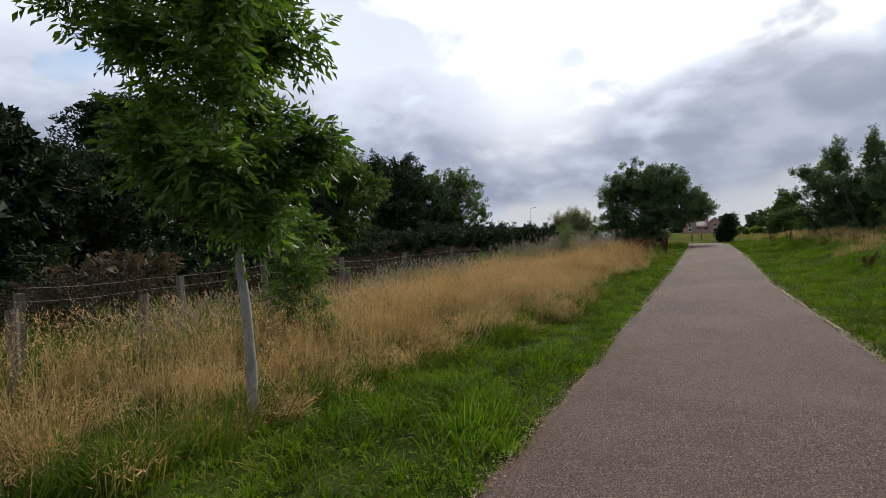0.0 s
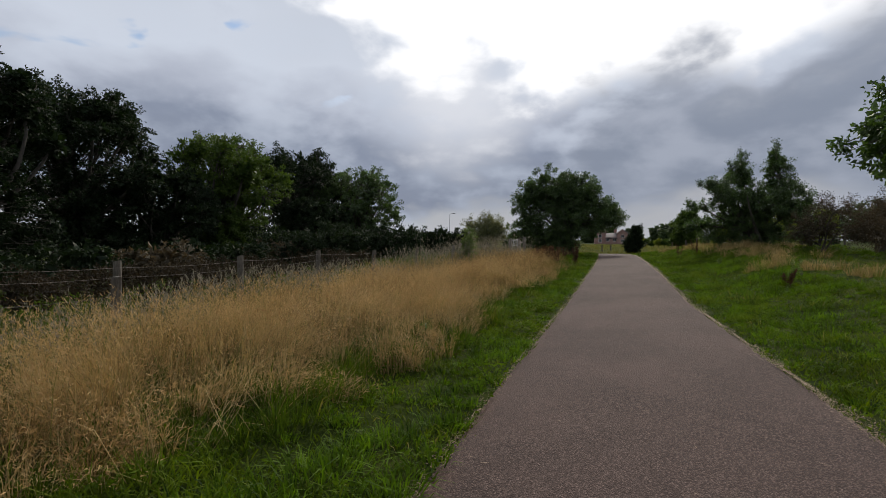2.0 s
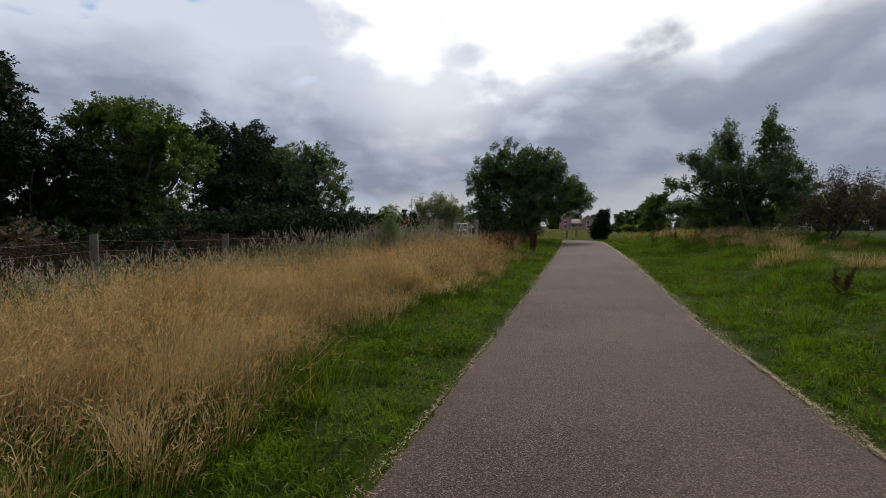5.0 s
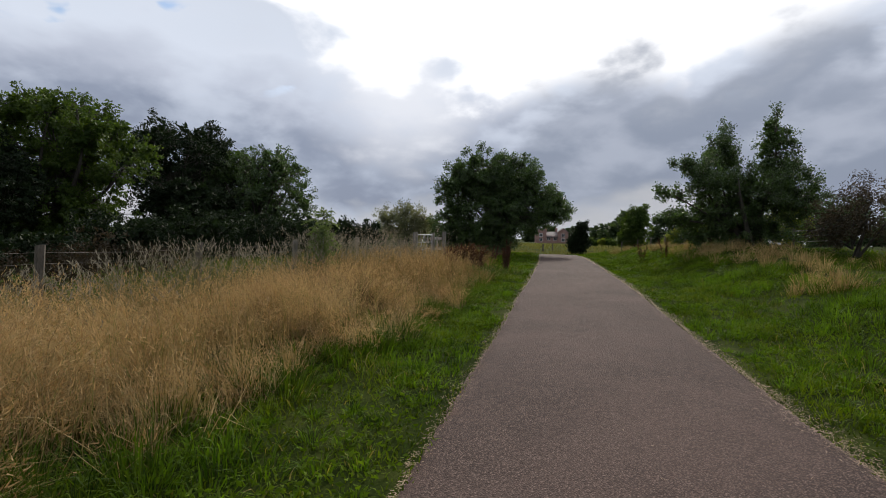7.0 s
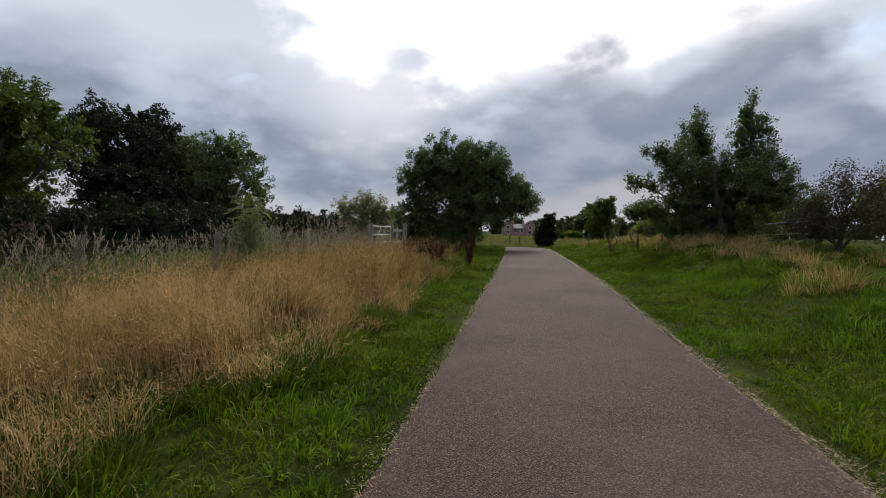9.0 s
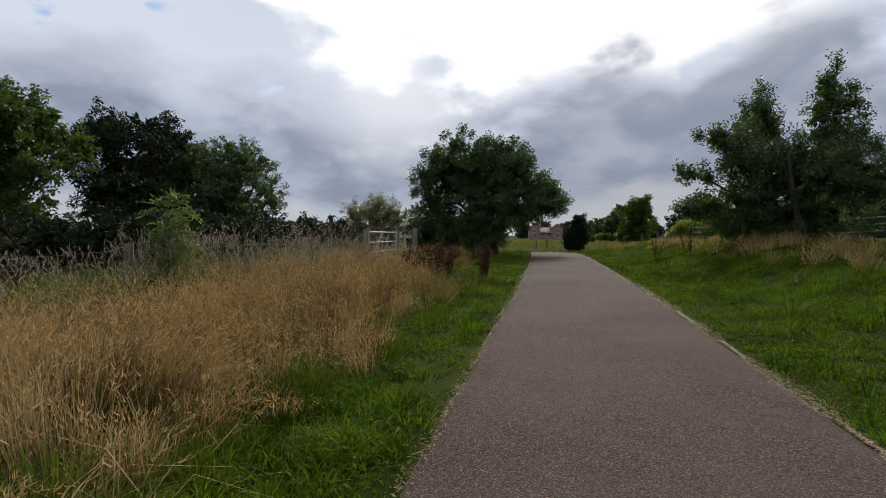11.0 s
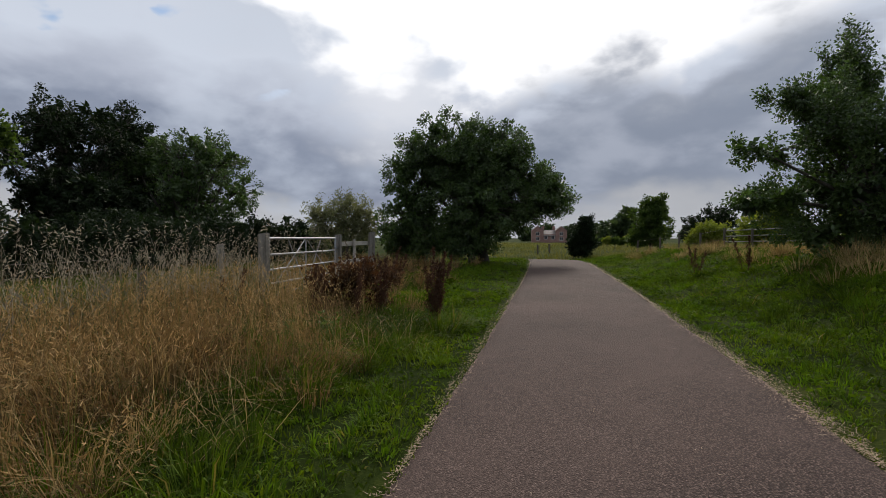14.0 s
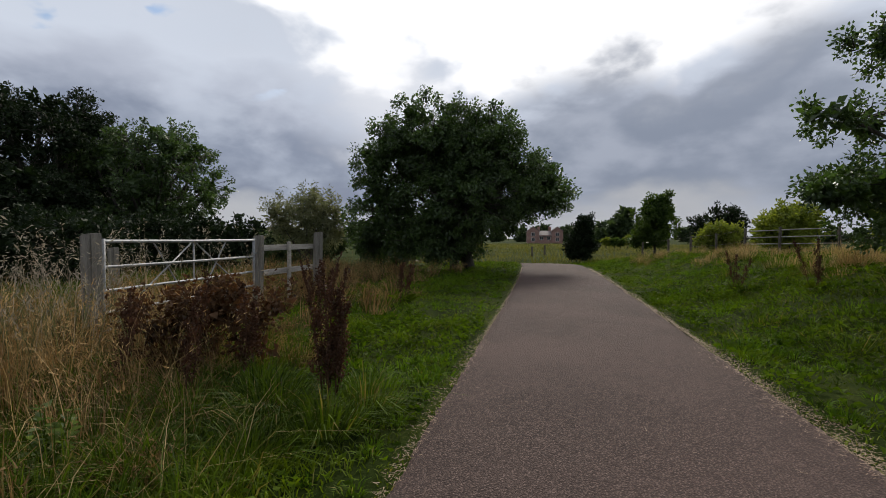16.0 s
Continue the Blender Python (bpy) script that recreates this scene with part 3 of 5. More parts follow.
def build_dry():
    rng = np.random.default_rng(12)
    stems, heads, browns, brown_heads, thatch = [], [], [], [], []
    # tussocks of tall dry grass, each leaning its own way
    for n, x0, x1, y0, y1, count, wide, grain in ((760, -6.2, -1.9, -1.0, 12, 80, 0.0042, 0.044), (600, -6.2, -1.9, 12, 20, 76, 0.0046, 0.046), (620, -6.4, -1.9, 20, 28, 74, 0.0046, 0.046), (430, -9, -2.4, 27, 40, 40, 0.0085, 0.06)):
        x, y, off = scatter(rng, n, x0, x1, y0, y1)
        inside = (dry_start(y) - off) + 0.35 * wave_field(x, y, 2.4, 31)
        green_zone = step(-off, 4.4, 5.6) * (1 - step(y, 5, 9))
        keep = (rng.uniform(0, 1, n) < step(inside, -0.45, 0.25)) & (wave_field(x, y, 3.2, 39) > -0.8) & (rng.uniform(0, 1, n) > 0.6 * green_zone + 0.72 * step(y, 23.6, 24.7) * step(off, -5.4, -4.4))
        x, y, off, inside = x[keep], y[keep], off[keep], inside[keep]
        m = len(x)
        low = 1 - 0.28 * (1 - step(y, 2, 8)) - 0.08 * step(y, 24, 28)
        h = (0.40 + 0.40 * step(inside, -0.2, 1.1) + 0.10 * wave_field(x, y, 2.2, 32)) * low * rng.uniform(0.72, 1.2, m)
        head_way = 3.0 * wave_field(x, y, 0.5, 36) + rng.normal(0, 0.7, m)
        v, t, tip, d, k = tufts(rng, x, y, rng.uniform(0.07, 0.2, m), h, count, wide, rng.uniform(0.2, 0.75, m), head_way, False, rng.uniform(0.1, 0.75, m))
        turned = (rng.uniform(0, 1, m) < step(y, 15.0, 25.0))[k]
        for pick, bag, ears in ((turned, browns, brown_heads), (~turned, stems, heads)):
            if pick.any():
                bag.append(split_by(pick, v, t, 5))
                has = pick & (rng.uniform(0, 1, len(k)) < 0.55)
                ears += panicle(rng, tip[has], d[has], rng.uniform(0.09, 0.17, has.sum()), 4, grain, 0.15)
        # dead leaves bent over round the foot of each, coloured dark for the shade there
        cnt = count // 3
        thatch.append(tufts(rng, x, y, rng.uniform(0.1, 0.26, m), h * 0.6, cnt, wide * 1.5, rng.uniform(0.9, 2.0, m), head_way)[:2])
    # scattered single stalks standing clear of the tussocks
    n = 12000
    x, y, off = scatter(rng, n, -6.2, -1.9, 0, 27)
    keep = (dry_start(y) - off) + 0.3 * wave_field(x, y, 2.4, 31) > rng.uniform(-0.2, 0.5, n) + 1.2 * step(y, 23.6, 24.7) * rng.uniform(0, 1, n)
    x, y = x[keep], y[keep]
    m = len(x)
    v, t, tip, d = blades(rng, x, y, land(x, y) - 0.01, rng.uniform(0.55, 1.0, m), 0.0034, rng.uniform(0.05, 0.7, m), 0.7)
    stems.append((v, t))
    heads += panicle(rng, tip, d, rng.uniform(0.1, 0.18, m), 5, 0.042, 0.15)
    # fallen straws across the front of the stand, and rank green at its foot
    n = 3600
    y = rng.uniform(1.5, 26, n)
    off = dry_start(y) + rng.uniform(-1.4, 0.3, n)
    x = off + road_mid(y)
    stems.append(blades(rng, x, y, land(x, y) - 0.01, rng.uniform(0.22, 0.6, n), 0.0045, rng.uniform(0.9, 2.1, n), 0.5)[:2])
    foot = []
    n = 900
    y = np.where(rng.uniform(0, 1, n) < 0.8, rng.uniform(0.5, 29, n), rng.uniform(23.5, 28, n))
    off = dry_start(y) + 0.4 - np.abs(rng.normal(0, 0.75, n)) - 1.6 * step(y, 23.5, 25) * rng.uniform(0, 1, n)
    x = off + road_mid(y)
    keep = rng.uniform(-1.1, 1, n) < wave_field(x, y, 1.6, 38) + 0.5
    x, y = x[keep], y[keep]
    m = len(x)
    foot.append(tufts(rng, x, y, rng.uniform(0.1, 0.24, m), rng.uniform(0.18, 0.42, m), 76, 0.0072, rng.uniform(0.6, 1.5, m))[:2])
    for cx, cy, r, h0 in ((-1.35, 25.85, 0.2, 0.4), (-1.75, 26.0, 0.25, 0.44), (-1.25, 26.3, 0.2, 0.4), (-2.0, 26.2, 0.25, 0.44), (-1.6, 25.4, 0.25, 0.3), (-2.1, 25.1, 0.25, 0.36), (-2.5, 25.4, 0.3, 0.42), (-2.3, 25.8, 0.28, 0.44)):
        one = np.ones(1)
        foot.append(tufts(rng, cx * one, cy * one, r * one, h0 * one, 300, 0.009, 1.5 * one)[:2])
    # coarse darker tufts over the bank opposite
    n = 330
    x, y, off = scatter(rng, n, 2.3, 8.0, 8, 38)
    keep = rng.uniform(-1.0, 1, n) < wave_field(x, y, 1.2, 40) + 0.2
    x, y = x[keep], y[keep]
    m = len(x)
    foot.append(tufts(rng, x, y, rng.uniform(0.1, 0.28, m), rng.uniform(0.14, 0.36, m), 64, 0.0085, rng.uniform(0.7, 1.6, m))[:2])
    stuff("rank_grass", foot, M_RANK, "rank dark green grass in coarse tufts beside the path", "grass")
    stuff("shaded_dead_thatch", thatch, M_SHADED_THATCH, "bent dead leaves matted at the foot of the dry grass, darkened for shade", "grass")
    stuff("dry_grass", stems, M_DRY, "tall golden dry meadow grass along the path", "grass")
    stuff("grass_seed_heads", heads, M_SEED, "feathery reddish-gold seed heads of the meadow grass", "grass")
    stuff("brown_grass", browns, M_BROWNGRASS, "tall rust-brown dry grass near the gate", "grass")
    stuff("brown_seed_heads", brown_heads, M_BROWNGRASS, "rust-brown seed heads of the grass near the gate", "grass")
    # a belt of taller greyish grass along the wire fence
    n = 8600
    y = rng.uniform(3.5, 27.5, n)
    x = fence_x(y) + rng.normal(0.35, 0.62, n)
    keep = rng.uniform(-1.2, 1, n) < wave_field(x, y, 1.9, 33) + 0.35
    x, y = x[keep], y[keep]
    m = len(x)
    tall = (0.62 + 0.36 * step(y, 8, 20)) * (1 + 0.16 * wave_field(x, y, 1.2, 37))
    v, t, tip, d = blades(rng, x, y, land(x, y) - 0.01, tall * rng.uniform(0.7, 1.25, m), 0.0065, rng.uniform(0.08, 0.55, m), 0.6)
    stuff("tall_grass", [(v, t)], M_GREYSTALK, "tall grey-green grass by the wire fence", "grass")
    has = rng.uniform(0, 1, m) < 0.62
    ears = panicle(rng, tip[has], d[has], rng.uniform(0.10, 0.17, has.sum()), 7, 0.05, 0.26, 0.3)
    stuff("pale_seed_heads", ears, M_GREY, "pale grey seed heads of the tall grass by the fence", "grass")
    # loose tall stalks with nodding heads near the gate
    n = 420
    y = rng.uniform(22.5, 29.5, n)
    x = np.minimum(fence_x(y) + rng.normal(-0.5, 1.1, n), -4.0)
    v, t, tip, d = blades(rng, x, y, land(x, y) - 0.01, rng.uniform(0.95, 1.6, n), 0.005, rng.uniform(0.08, 0.45, n), 0.6)
    ears = [leaves(rng, tip - d * 0.035 * k, 0.05, d - [0, 0, 0.3], 0.5, 0.24, 0.05, 0.5) for k in range(5)]
    stuff("nodding_grass", [(v, t)] + ears, M_PALESTALK, "tall pale stalks with nodding seed heads by the gate", "grass")
    # rank green growth behind the fence
    n = 22000
    x, y, off = scatter(rng, n, -16, -5.5, 0, 40)
    v, t, _, _ = blades(rng, x, y, land(x, y) - 0.01, rng.uniform(0.2, 0.6, n), 0.014, rng.uniform(0.3, 1.1, n), 0.8)
    stuff("meadow_grass", [(v, t)], M_RANK, "rank green meadow grass behind the fence", "grass")
    # yellowing rough grass on the field past the bend
    n = 26000
    y = rng.uniform(49, 120, n)
    x = rng.uniform(-0.32, 0.40, n) * (y - 20)
    keep = np.abs(x - road_mid(np.minimum(y, 72))) > 1.4
    x, y = x[keep], y[keep]
    v, t, _, _ = blades(rng, x, y, land(x, y) - 0.01, rng.uniform(0.15, 0.5, len(x)), 0.03, rng.uniform(0.3, 1.1, len(x)), 0.8)
    stuff("field_grass", [(v, t)], M_FIELD, "yellow-green rough grass on the field past the bend", "grass")
    # dry tufts on the bank opposite
    pieces = []
    for cx, cy, r, n in ((4.7, 21.6, 0.8, 12), (5.6, 20.3, 0.7, 10), (5.3, 29.3, 1.0, 22), (5.6, 27.0, 1.0, 18), (5.2, 33.5, 0.9, 20), (5.4, 38.0, 1.2, 26),
                         (6.2, 24.5, 1.2, 22), (6.6, 17.5, 1.2, 18), (5.2, 43.0, 1.8, 30), (7.5, 34.0, 2.0, 34), (8.5, 40.0, 2.2, 34), (6.4, 30.0, 1.6, 34)):
        a, q = rng.uniform(0, 2 * math.pi, n), rng.uniform(0, 1, n) ** 0.6
        pieces.append(tufts(rng, cx + np.cos(a) * q * r, cy + np.sin(a) * q * r * 1.4, rng.uniform(0.08, 0.25, n), rng.uniform(0.2, 0.55, n), 60, 0.008, rng.uniform(0.5, 1.3, n))[:2])
    stuff("dry_tussocks", pieces, M_DRY, "dry straw-coloured tussocks on the grassy bank", "grass")


def build_litter():
    rng = np.random.default_rng(13)
    n = 42000
    y = rng.uniform(0.5, 42, n)
    left = rng.uniform(0, 1, n) < 0.22
    drift = np.where(left, 0.03, 0.05) * (1 + 0.9 * wave_field(y, y * 0.3, 1.7, 41) + 0.7 * wave_field(y, y * 0.3, 6.0, 42))
    off = np.where(left, -1, 1) * (road_half(y) - 0.045 + rng.normal(0.0, 1, n) * np.clip(drift, 0.012, 0.17))
    x = road_mid(y) + off
    a = rng.uniform(0, 2 * math.pi, n)
    l = rng.uniform(0.012, 0.045, n) * np.where(y > 22, 1.15, 1)
    d = np.stack([np.cos(a), np.sin(a), rng.uniform(-0.05, 0.25, n)], 1)
    s = np.stack([-np.sin(a), np.cos(a), np.zeros(n)], 1) * (rng.uniform(0.001, 0.0026, n) * np.where(y > 22, 1.3, 1))[:, None]
    z = np.where(np.abs(off) < road_half(y) - 0.1, road_z(y) + 0.0, road_z(y) - 0.022) + rng.uniform(0.002, 0.02, n)
    p = np.stack([x, y, z], 1)
    v = np.stack([p - s, p + s, p + d * l[:, None]], 1).reshape(-1, 3)
    stuff("straw_litter", [(v, np.arange(3 * n).reshape(-1, 3))], M_STRAW, "pale straw litter along both edges of the path", "litter")
    n = 260
    x, y, off = scatter(rng, n, -1.2, 1.2, 3, 34)
    a = rng.uniform(0, 2 * math.pi, n)
    l = rng.uniform(0.02, 0.07, n)
    d = np.stack([np.cos(a), np.sin(a), 0 * a], 1)
    s = np.stack([-np.sin(a), np.cos(a), 0 * a], 1) * 0.0022
    p = np.stack([x, y, road_z(y) + 0.012 + 0 * y], 1)
    v = np.stack([p - s, p + s, p + d * l[:, None]], 1).reshape(-1, 3)
    stuff("loose_straw", [(v, np.arange(3 * n).reshape(-1, 3))], M_STRAW, "loose straws lying on the asphalt path", "litter")


build_green()
build_dry()
build_litter()


# ---- trees ----
def lobe_points(rng, lobes, n):
    """Places for twigs: mostly in the outer shell of a crown made of several uneven lobes."""
    w = np.array([l[3] * l[4] * l[5] for l in lobes]) ** 0.75
    pick = rng.choice(len(lobes), n, p=w / w.sum())
    c = np.array([l[:3] for l in lobes])[pick]
    r = np.array([l[3:6] for l in lobes])[pick]
    d = unit(rng.normal(0, 1, (n, 3)))
    q = rng.uniform(0.04, 1.0, n) ** 0.42
    q *= 1 + 0.12 * np.sin(d[:, 0] * 7 + c[:, 0] * 3) * np.sin(d[:, 2] * 6 + c[:, 1])
    return c + d * r * q[:, None], c, d, q


def broad_tree(name, at, label, category, seed, lobes, trunk_r, fork_z, leaf, mat, clusters=420, per=46, spread=0.45, bark=None, stems=1, droop=0.35, sprigs=0, slim=0.6, group=""):
    """A tree: tapered trunk, limbs to every lobe, twigs, and a crown of separate leaves in clumps. Lobes are relative to the foot."""
    rng = np.random.default_rng(seed)
    root = thing(name, at, label, category, group)
    bark = bark or M_BARK
    top = max(l[2] for l in lobes)
    for k in range(stems):
        lean = np.array([rng.normal(0, 0.12), rng.normal(0, 0.12), 0]) * (1 if stems == 1 else 2.5)
        zs = np.linspace(-0.15, top * 0.7, 7)
        pts = np.stack([lean[0] * zs + 0.04 * np.sin(zs * 2 + k), lean[1] * zs + 0.04 * np.cos(zs * 1.7 + k), zs], 1)
        pts[:, :2] += (rng.normal(0, trunk_r * 1.5, 2) if stems > 1 else 0)
        rad = trunk_r * np.array([1.5, 1.05, 0.9, 0.75, 0.55, 0.35, 0.15]) * (1 if stems == 1 else 0.7)
        array_part("trunk", *bent_tube(pts, rad, 9), bark, root, "", True)
    for l in lobes:
        c = np.array(l[:3])
        s = np.array([0, 0, min(fork_z * rng.uniform(0.9, 1.6), c[2] * 0.9)])
        mid = s * 0.5 + c * 0.5 + rng.normal(0, 0.12, 3) * np.linalg.norm(c - s) - np.array([0, 0, 0.08 * np.linalg.norm(c - s)])
        q = np.linspace(0, 1, 6)[:, None]
        pts = s * (1 - q) ** 2 + 2 * mid * q * (1 - q) + c * q ** 2
        array_part("limb", *bent_tube(pts, trunk_r * np.linspace(0.5, 0.16, 6), 6), bark, root, "", True)
    p, c, d, depth = lobe_points(rng, lobes, clusters)
    p[:, 2] = np.maximum(p[:, 2], 0.15)
    if sprigs:
        up = p[:, 2] > np.quantile(p[:, 2], 0.6)
        pick = rng.choice(np.nonzero(up)[0], sprigs)
        tipv = p[pick] + np.stack([rng.normal(0, 0.15, sprigs), rng.normal(0, 0.15, sprigs), rng.uniform(0.3, 0.9, sprigs)], 1) * spread * 0.95
        p, c, d = np.concatenate([p, tipv]), np.concatenate([c, p[pick]]), np.concatenate([d, unit(tipv - p[pick])])
        depth = np.concatenate([depth, np.ones(sprigs)])
    n = len(p)
    start = c + (p - c) * 0.25
    bend = (start + p) / 2 + rng.normal(0, 0.12, (n, 3)) * spread
    tv, tt = join([tubes(start, bend, trunk_r * 0.10, trunk_r * 0.06, 3), tubes(bend, p, trunk_r * 0.06, trunk_r * 0.02, 3)])
    tagged(array_part("branchwork", tv, tt, bark, root), kind="stuff")
    idx = np.repeat(np.arange(n), rng.integers(int(per * 0.5), int(per * 1.5), n))
    ball = unit(rng.normal(0, 1, (len(idx), 3))) * rng.uniform(0, 1, (len(idx), 1)) ** 0.4
    size = (spread * rng.uniform(0.28, 0.62, n))[idx][:, None]
    lp = p[idx] + ball * size * np.array([1.0, 1.0, 0.75]) - d[idx] * rng.uniform(-0.1, 0.3, (len(idx), 1)) * spread
    inner = depth[idx] < 0.62
    leaf = np.where(inner, leaf * 2.0, leaf)
    lp[:, 2] = np.maximum(lp[:, 2], 0.05)
    array_part("crown", *leaves(rng, lp, leaf, d[idx] * 0.7 + unit(lp - p[idx]) * 0.6, droop, slim), mat, root)["kind"] = "stuff"
    return root


def pinnate_tree(name, at, label, seed, height, crown_low, crown_r, trunk_r, n_leaves, leaflet, mat, lean=(0.0, 0.0)):
    """A young ash or rowan: pale stem, rising shoots, long leaves of paired leaflets."""
    rng = np.random.default_rng(seed)
    root = thing(name, at, label, "tree", "young trees by the path")
    zs = np.linspace(-0.1, height, 10)
    pts = np.stack([lean[0] * zs * np.abs(zs) / height + 0.03 * np.sin(zs * 1.3), lean[1] * zs * np.abs(zs) / height + 0.03 * np.cos(zs * 1.6), zs], 1)
    array_part("trunk", *bent_tube(pts, np.linspace(trunk_r * 1.25, trunk_r * 0.15, 10), 10), M_PALEBARK, root, "pale grey bark", True)
    starts, ends = [], []
    shoots = int(26 * height / 3)
    for k in range(shoots):
        z = crown_low + (height - crown_low) * (k + rng.uniform(0, 1)) / shoots
        f = (z - crown_low) / (height - crown_low)
        r = crown_r * (0.55 + 0.75 * math.sin(math.pi * min(1, 0.18 + 0.75 * f))) * rng.uniform(0.5, 1.05) * 0.8
        a = k * 2.4 + rng.uniform(-0.5, 0.5)
        s = np.array([lean[0] * z * z / height, lean[1] * z * z / height, z])
        e = s + np.array([math.cos(a) * r, math.sin(a) * r, r * rng.uniform(0.15, 0.75)])
        starts.append(s)
        ends.append(e)
        array_part("branch", *bent_tube([s, s * 0.55 + e * 0.45 + np.array([0, 0, 0.07 * r]), e], [trunk_r * 0.3, trunk_r * 0.2, trunk_r * 0.06], 5), M_PALEBARK, root, "", True)
    starts, ends = np.array(starts), np.array(ends)
    k = rng.integers(0, shoots, n_leaves)
    q = rng.uniform(0.15, 1.0, n_leaves) ** 0.7
    o = starts[k] + (ends[k] - starts[k]) * q[:, None] + rng.normal(0, 0.05, (n_leaves, 3))
    d = unit(unit(ends[k] - starts[k]) * 0.6 + rng.normal(0, 0.75, (n_leaves, 3)))
    length = leaflet * rng.uniform(2.4, 4.0, n_leaves)
    side = unit(np.cross(d, np.array([[0, 0, 1.0]]) + rng.normal(0, 0.25, (n_leaves, 3))))
    pieces = []
    for j in range(6):
        f = 0.18 + 0.15 * j
        sag = -0.30 * length * f * f
        at_j = o + d * (length * f)[:, None] + np.array([0, 0, 1.0]) * sag[:, None]
        for sgn in ((-1, 1) if j < 5 else (0,)):
            out = side * sgn * 0.9 + d * 0.55
            pieces.append(leaves(rng, at_j, leaflet, out, 0.35, 0.34, 0.1, 0.18))
    tagged(array_part("crown", *join(pieces), mat, root), kind="stuff")
    end = o + d * (length * 0.93)[:, None] - np.array([0, 0, 1.0]) * (0.26 * length)[:, None]
    midp = o + d * (length * 0.5)[:, None] - np.array([0, 0, 1.0]) * (0.07 * length)[:, None]
    tagged(array_part("leaf_stalk", *join([tubes(o, midp, 0.003, 0.002, 3), tubes(midp, end, 0.002, 0.001, 3)]), mat, root), kind="stuff")
    return root


pinnate_tree("young_ash", at_land(-3.1, 2.68), "young ash tree with a slim pale trunk in dry grass", 51, 4.5, 1.4, 0.92, 0.036, 2700, 0.088, M_ASH, (-0.12, -0.06))
pinnate_tree("rowan_sapling", at_land(-4.6, 4.85), "leafy green rowan sapling beside the wire fence", 52, 1.75, 0.3, 0.5, 0.02, 520, 0.075, M_ASH)
pinnate_tree("elder_sapling", at_land(-5.0, 20.9), "narrow pale-leaved sapling beside the wire fence", 53, 1.62, 0.3, 0.19, 0.018, 230, 0.075, M_PALELEAF)

broad_tree("oak_tree", at_land(-2.9, 41.2), "broad dark green oak with branches sweeping low over the verge", "tree", 61,
           [(-1.25, 0, 4.95, 2.0, 2.2, 1.75), (-0.5, 0.2, 3.5, 2.4, 2.0, 1.7), (-2.8, 0.3, 4.1, 1.7, 1.9, 1.6), (0.65, 0.2, 4.6, 1.75, 2.0, 1.55), (1.8, 0.2, 3.6, 1.55, 1.7, 1.35), (2.9, 0, 2.75, 1.25, 1.3, 0.95), (0.2, -0.8, 2.4, 2.6, 1.7, 1.5),
            (-3.0, -0.3, 2.1, 1.6, 1.6, 1.3), (1.5, 0.6, 1.95, 1.2, 1.2, 0.75), (-1.2, -0.6, 1.1, 2.4, 1.3, 0.9), (-3.6, 0.2, 0.9, 1.1, 1.0, 0.8), (-0.2, -0.9, 0.7, 1.6, 0.9, 0.6)],
           0.2, 1.2, 0.11, M_OAK, 1150, 66, 0.6, stems=3, sprigs=60)
broad_tree("round_tree", at_land(7.0, 31.0, -0.35), "dark green many-stemmed tree with thin upright shoots on the bank", "tree", 62,
           [(0.1, 0, 2.4, 1.7, 1.9, 1.4), (-1.2, 0.3, 1.9, 1.2, 1.3, 1.1), (1.3, -0.2, 2.3, 1.2, 1.4, 1.2), (-0.75, 1.2, 3.9, 0.7, 0.9, 1.4), (0.45, -0.5, 4.0, 0.65, 0.9, 1.45), (-2.2, 0.9, 1.5, 0.75, 0.8, 0.5),
            (-1.6, -0.4, 2.7, 0.8, 0.9, 0.6), (0.1, 0.2, 1.0, 1.7, 1.5, 0.8), (-1.5, 0.2, 0.8, 1.2, 1.0, 0.6), (-1.9, 0.1, 3.3, 0.75, 0.7, 0.5), (-2.8, -0.2, 2.35, 0.95, 0.7, 0.36), (-2.9, -0.3, 1.45, 0.95, 0.7, 0.36)],
           0.13, 0.8, 0.066, M_OAK, 820, 66, 0.40, stems=3, sprigs=220)
broad_tree("oak_tree", at_land(8.6, 18.3, -0.1), "large leafy oak with a spreading crown above the bank", "tree", 63,
           [(0, 0, 4.2, 2.3, 2.3, 1.5), (-1.9, -0.3, 3.7, 1.5, 1.5, 1.05), (1.6, 0.4, 4.2, 1.8, 1.8, 1.4), (-1.0, 0.9, 3.4, 1.3, 1.3, 0.9), (0.4, -0.9, 3.2, 1.5, 1.3, 0.9)],
           0.2, 2.0, 0.13, M_OAK, 420, 42, 0.5, sprigs=30)
broad_tree("young_birch", at_land(7.3, 58.0, -0.2), "small rounded green tree standing alone on the field edge", "tree", 64,
           [(0, 0, 2.3, 1.5, 1.5, 1.5), (0.2, 0, 3.5, 1.0, 1.0, 1.1), (-0.4, 0.2, 1.5, 1.3, 1.3, 0.8)], 0.09, 0.7, 0.15, M_BRIGHT, 260, 40, 0.5, sprigs=50)
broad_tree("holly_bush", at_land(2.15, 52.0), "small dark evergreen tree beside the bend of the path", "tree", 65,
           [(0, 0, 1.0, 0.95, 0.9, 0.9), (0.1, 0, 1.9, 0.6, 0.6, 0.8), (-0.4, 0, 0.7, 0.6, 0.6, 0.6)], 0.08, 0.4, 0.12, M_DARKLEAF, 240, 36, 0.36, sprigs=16)
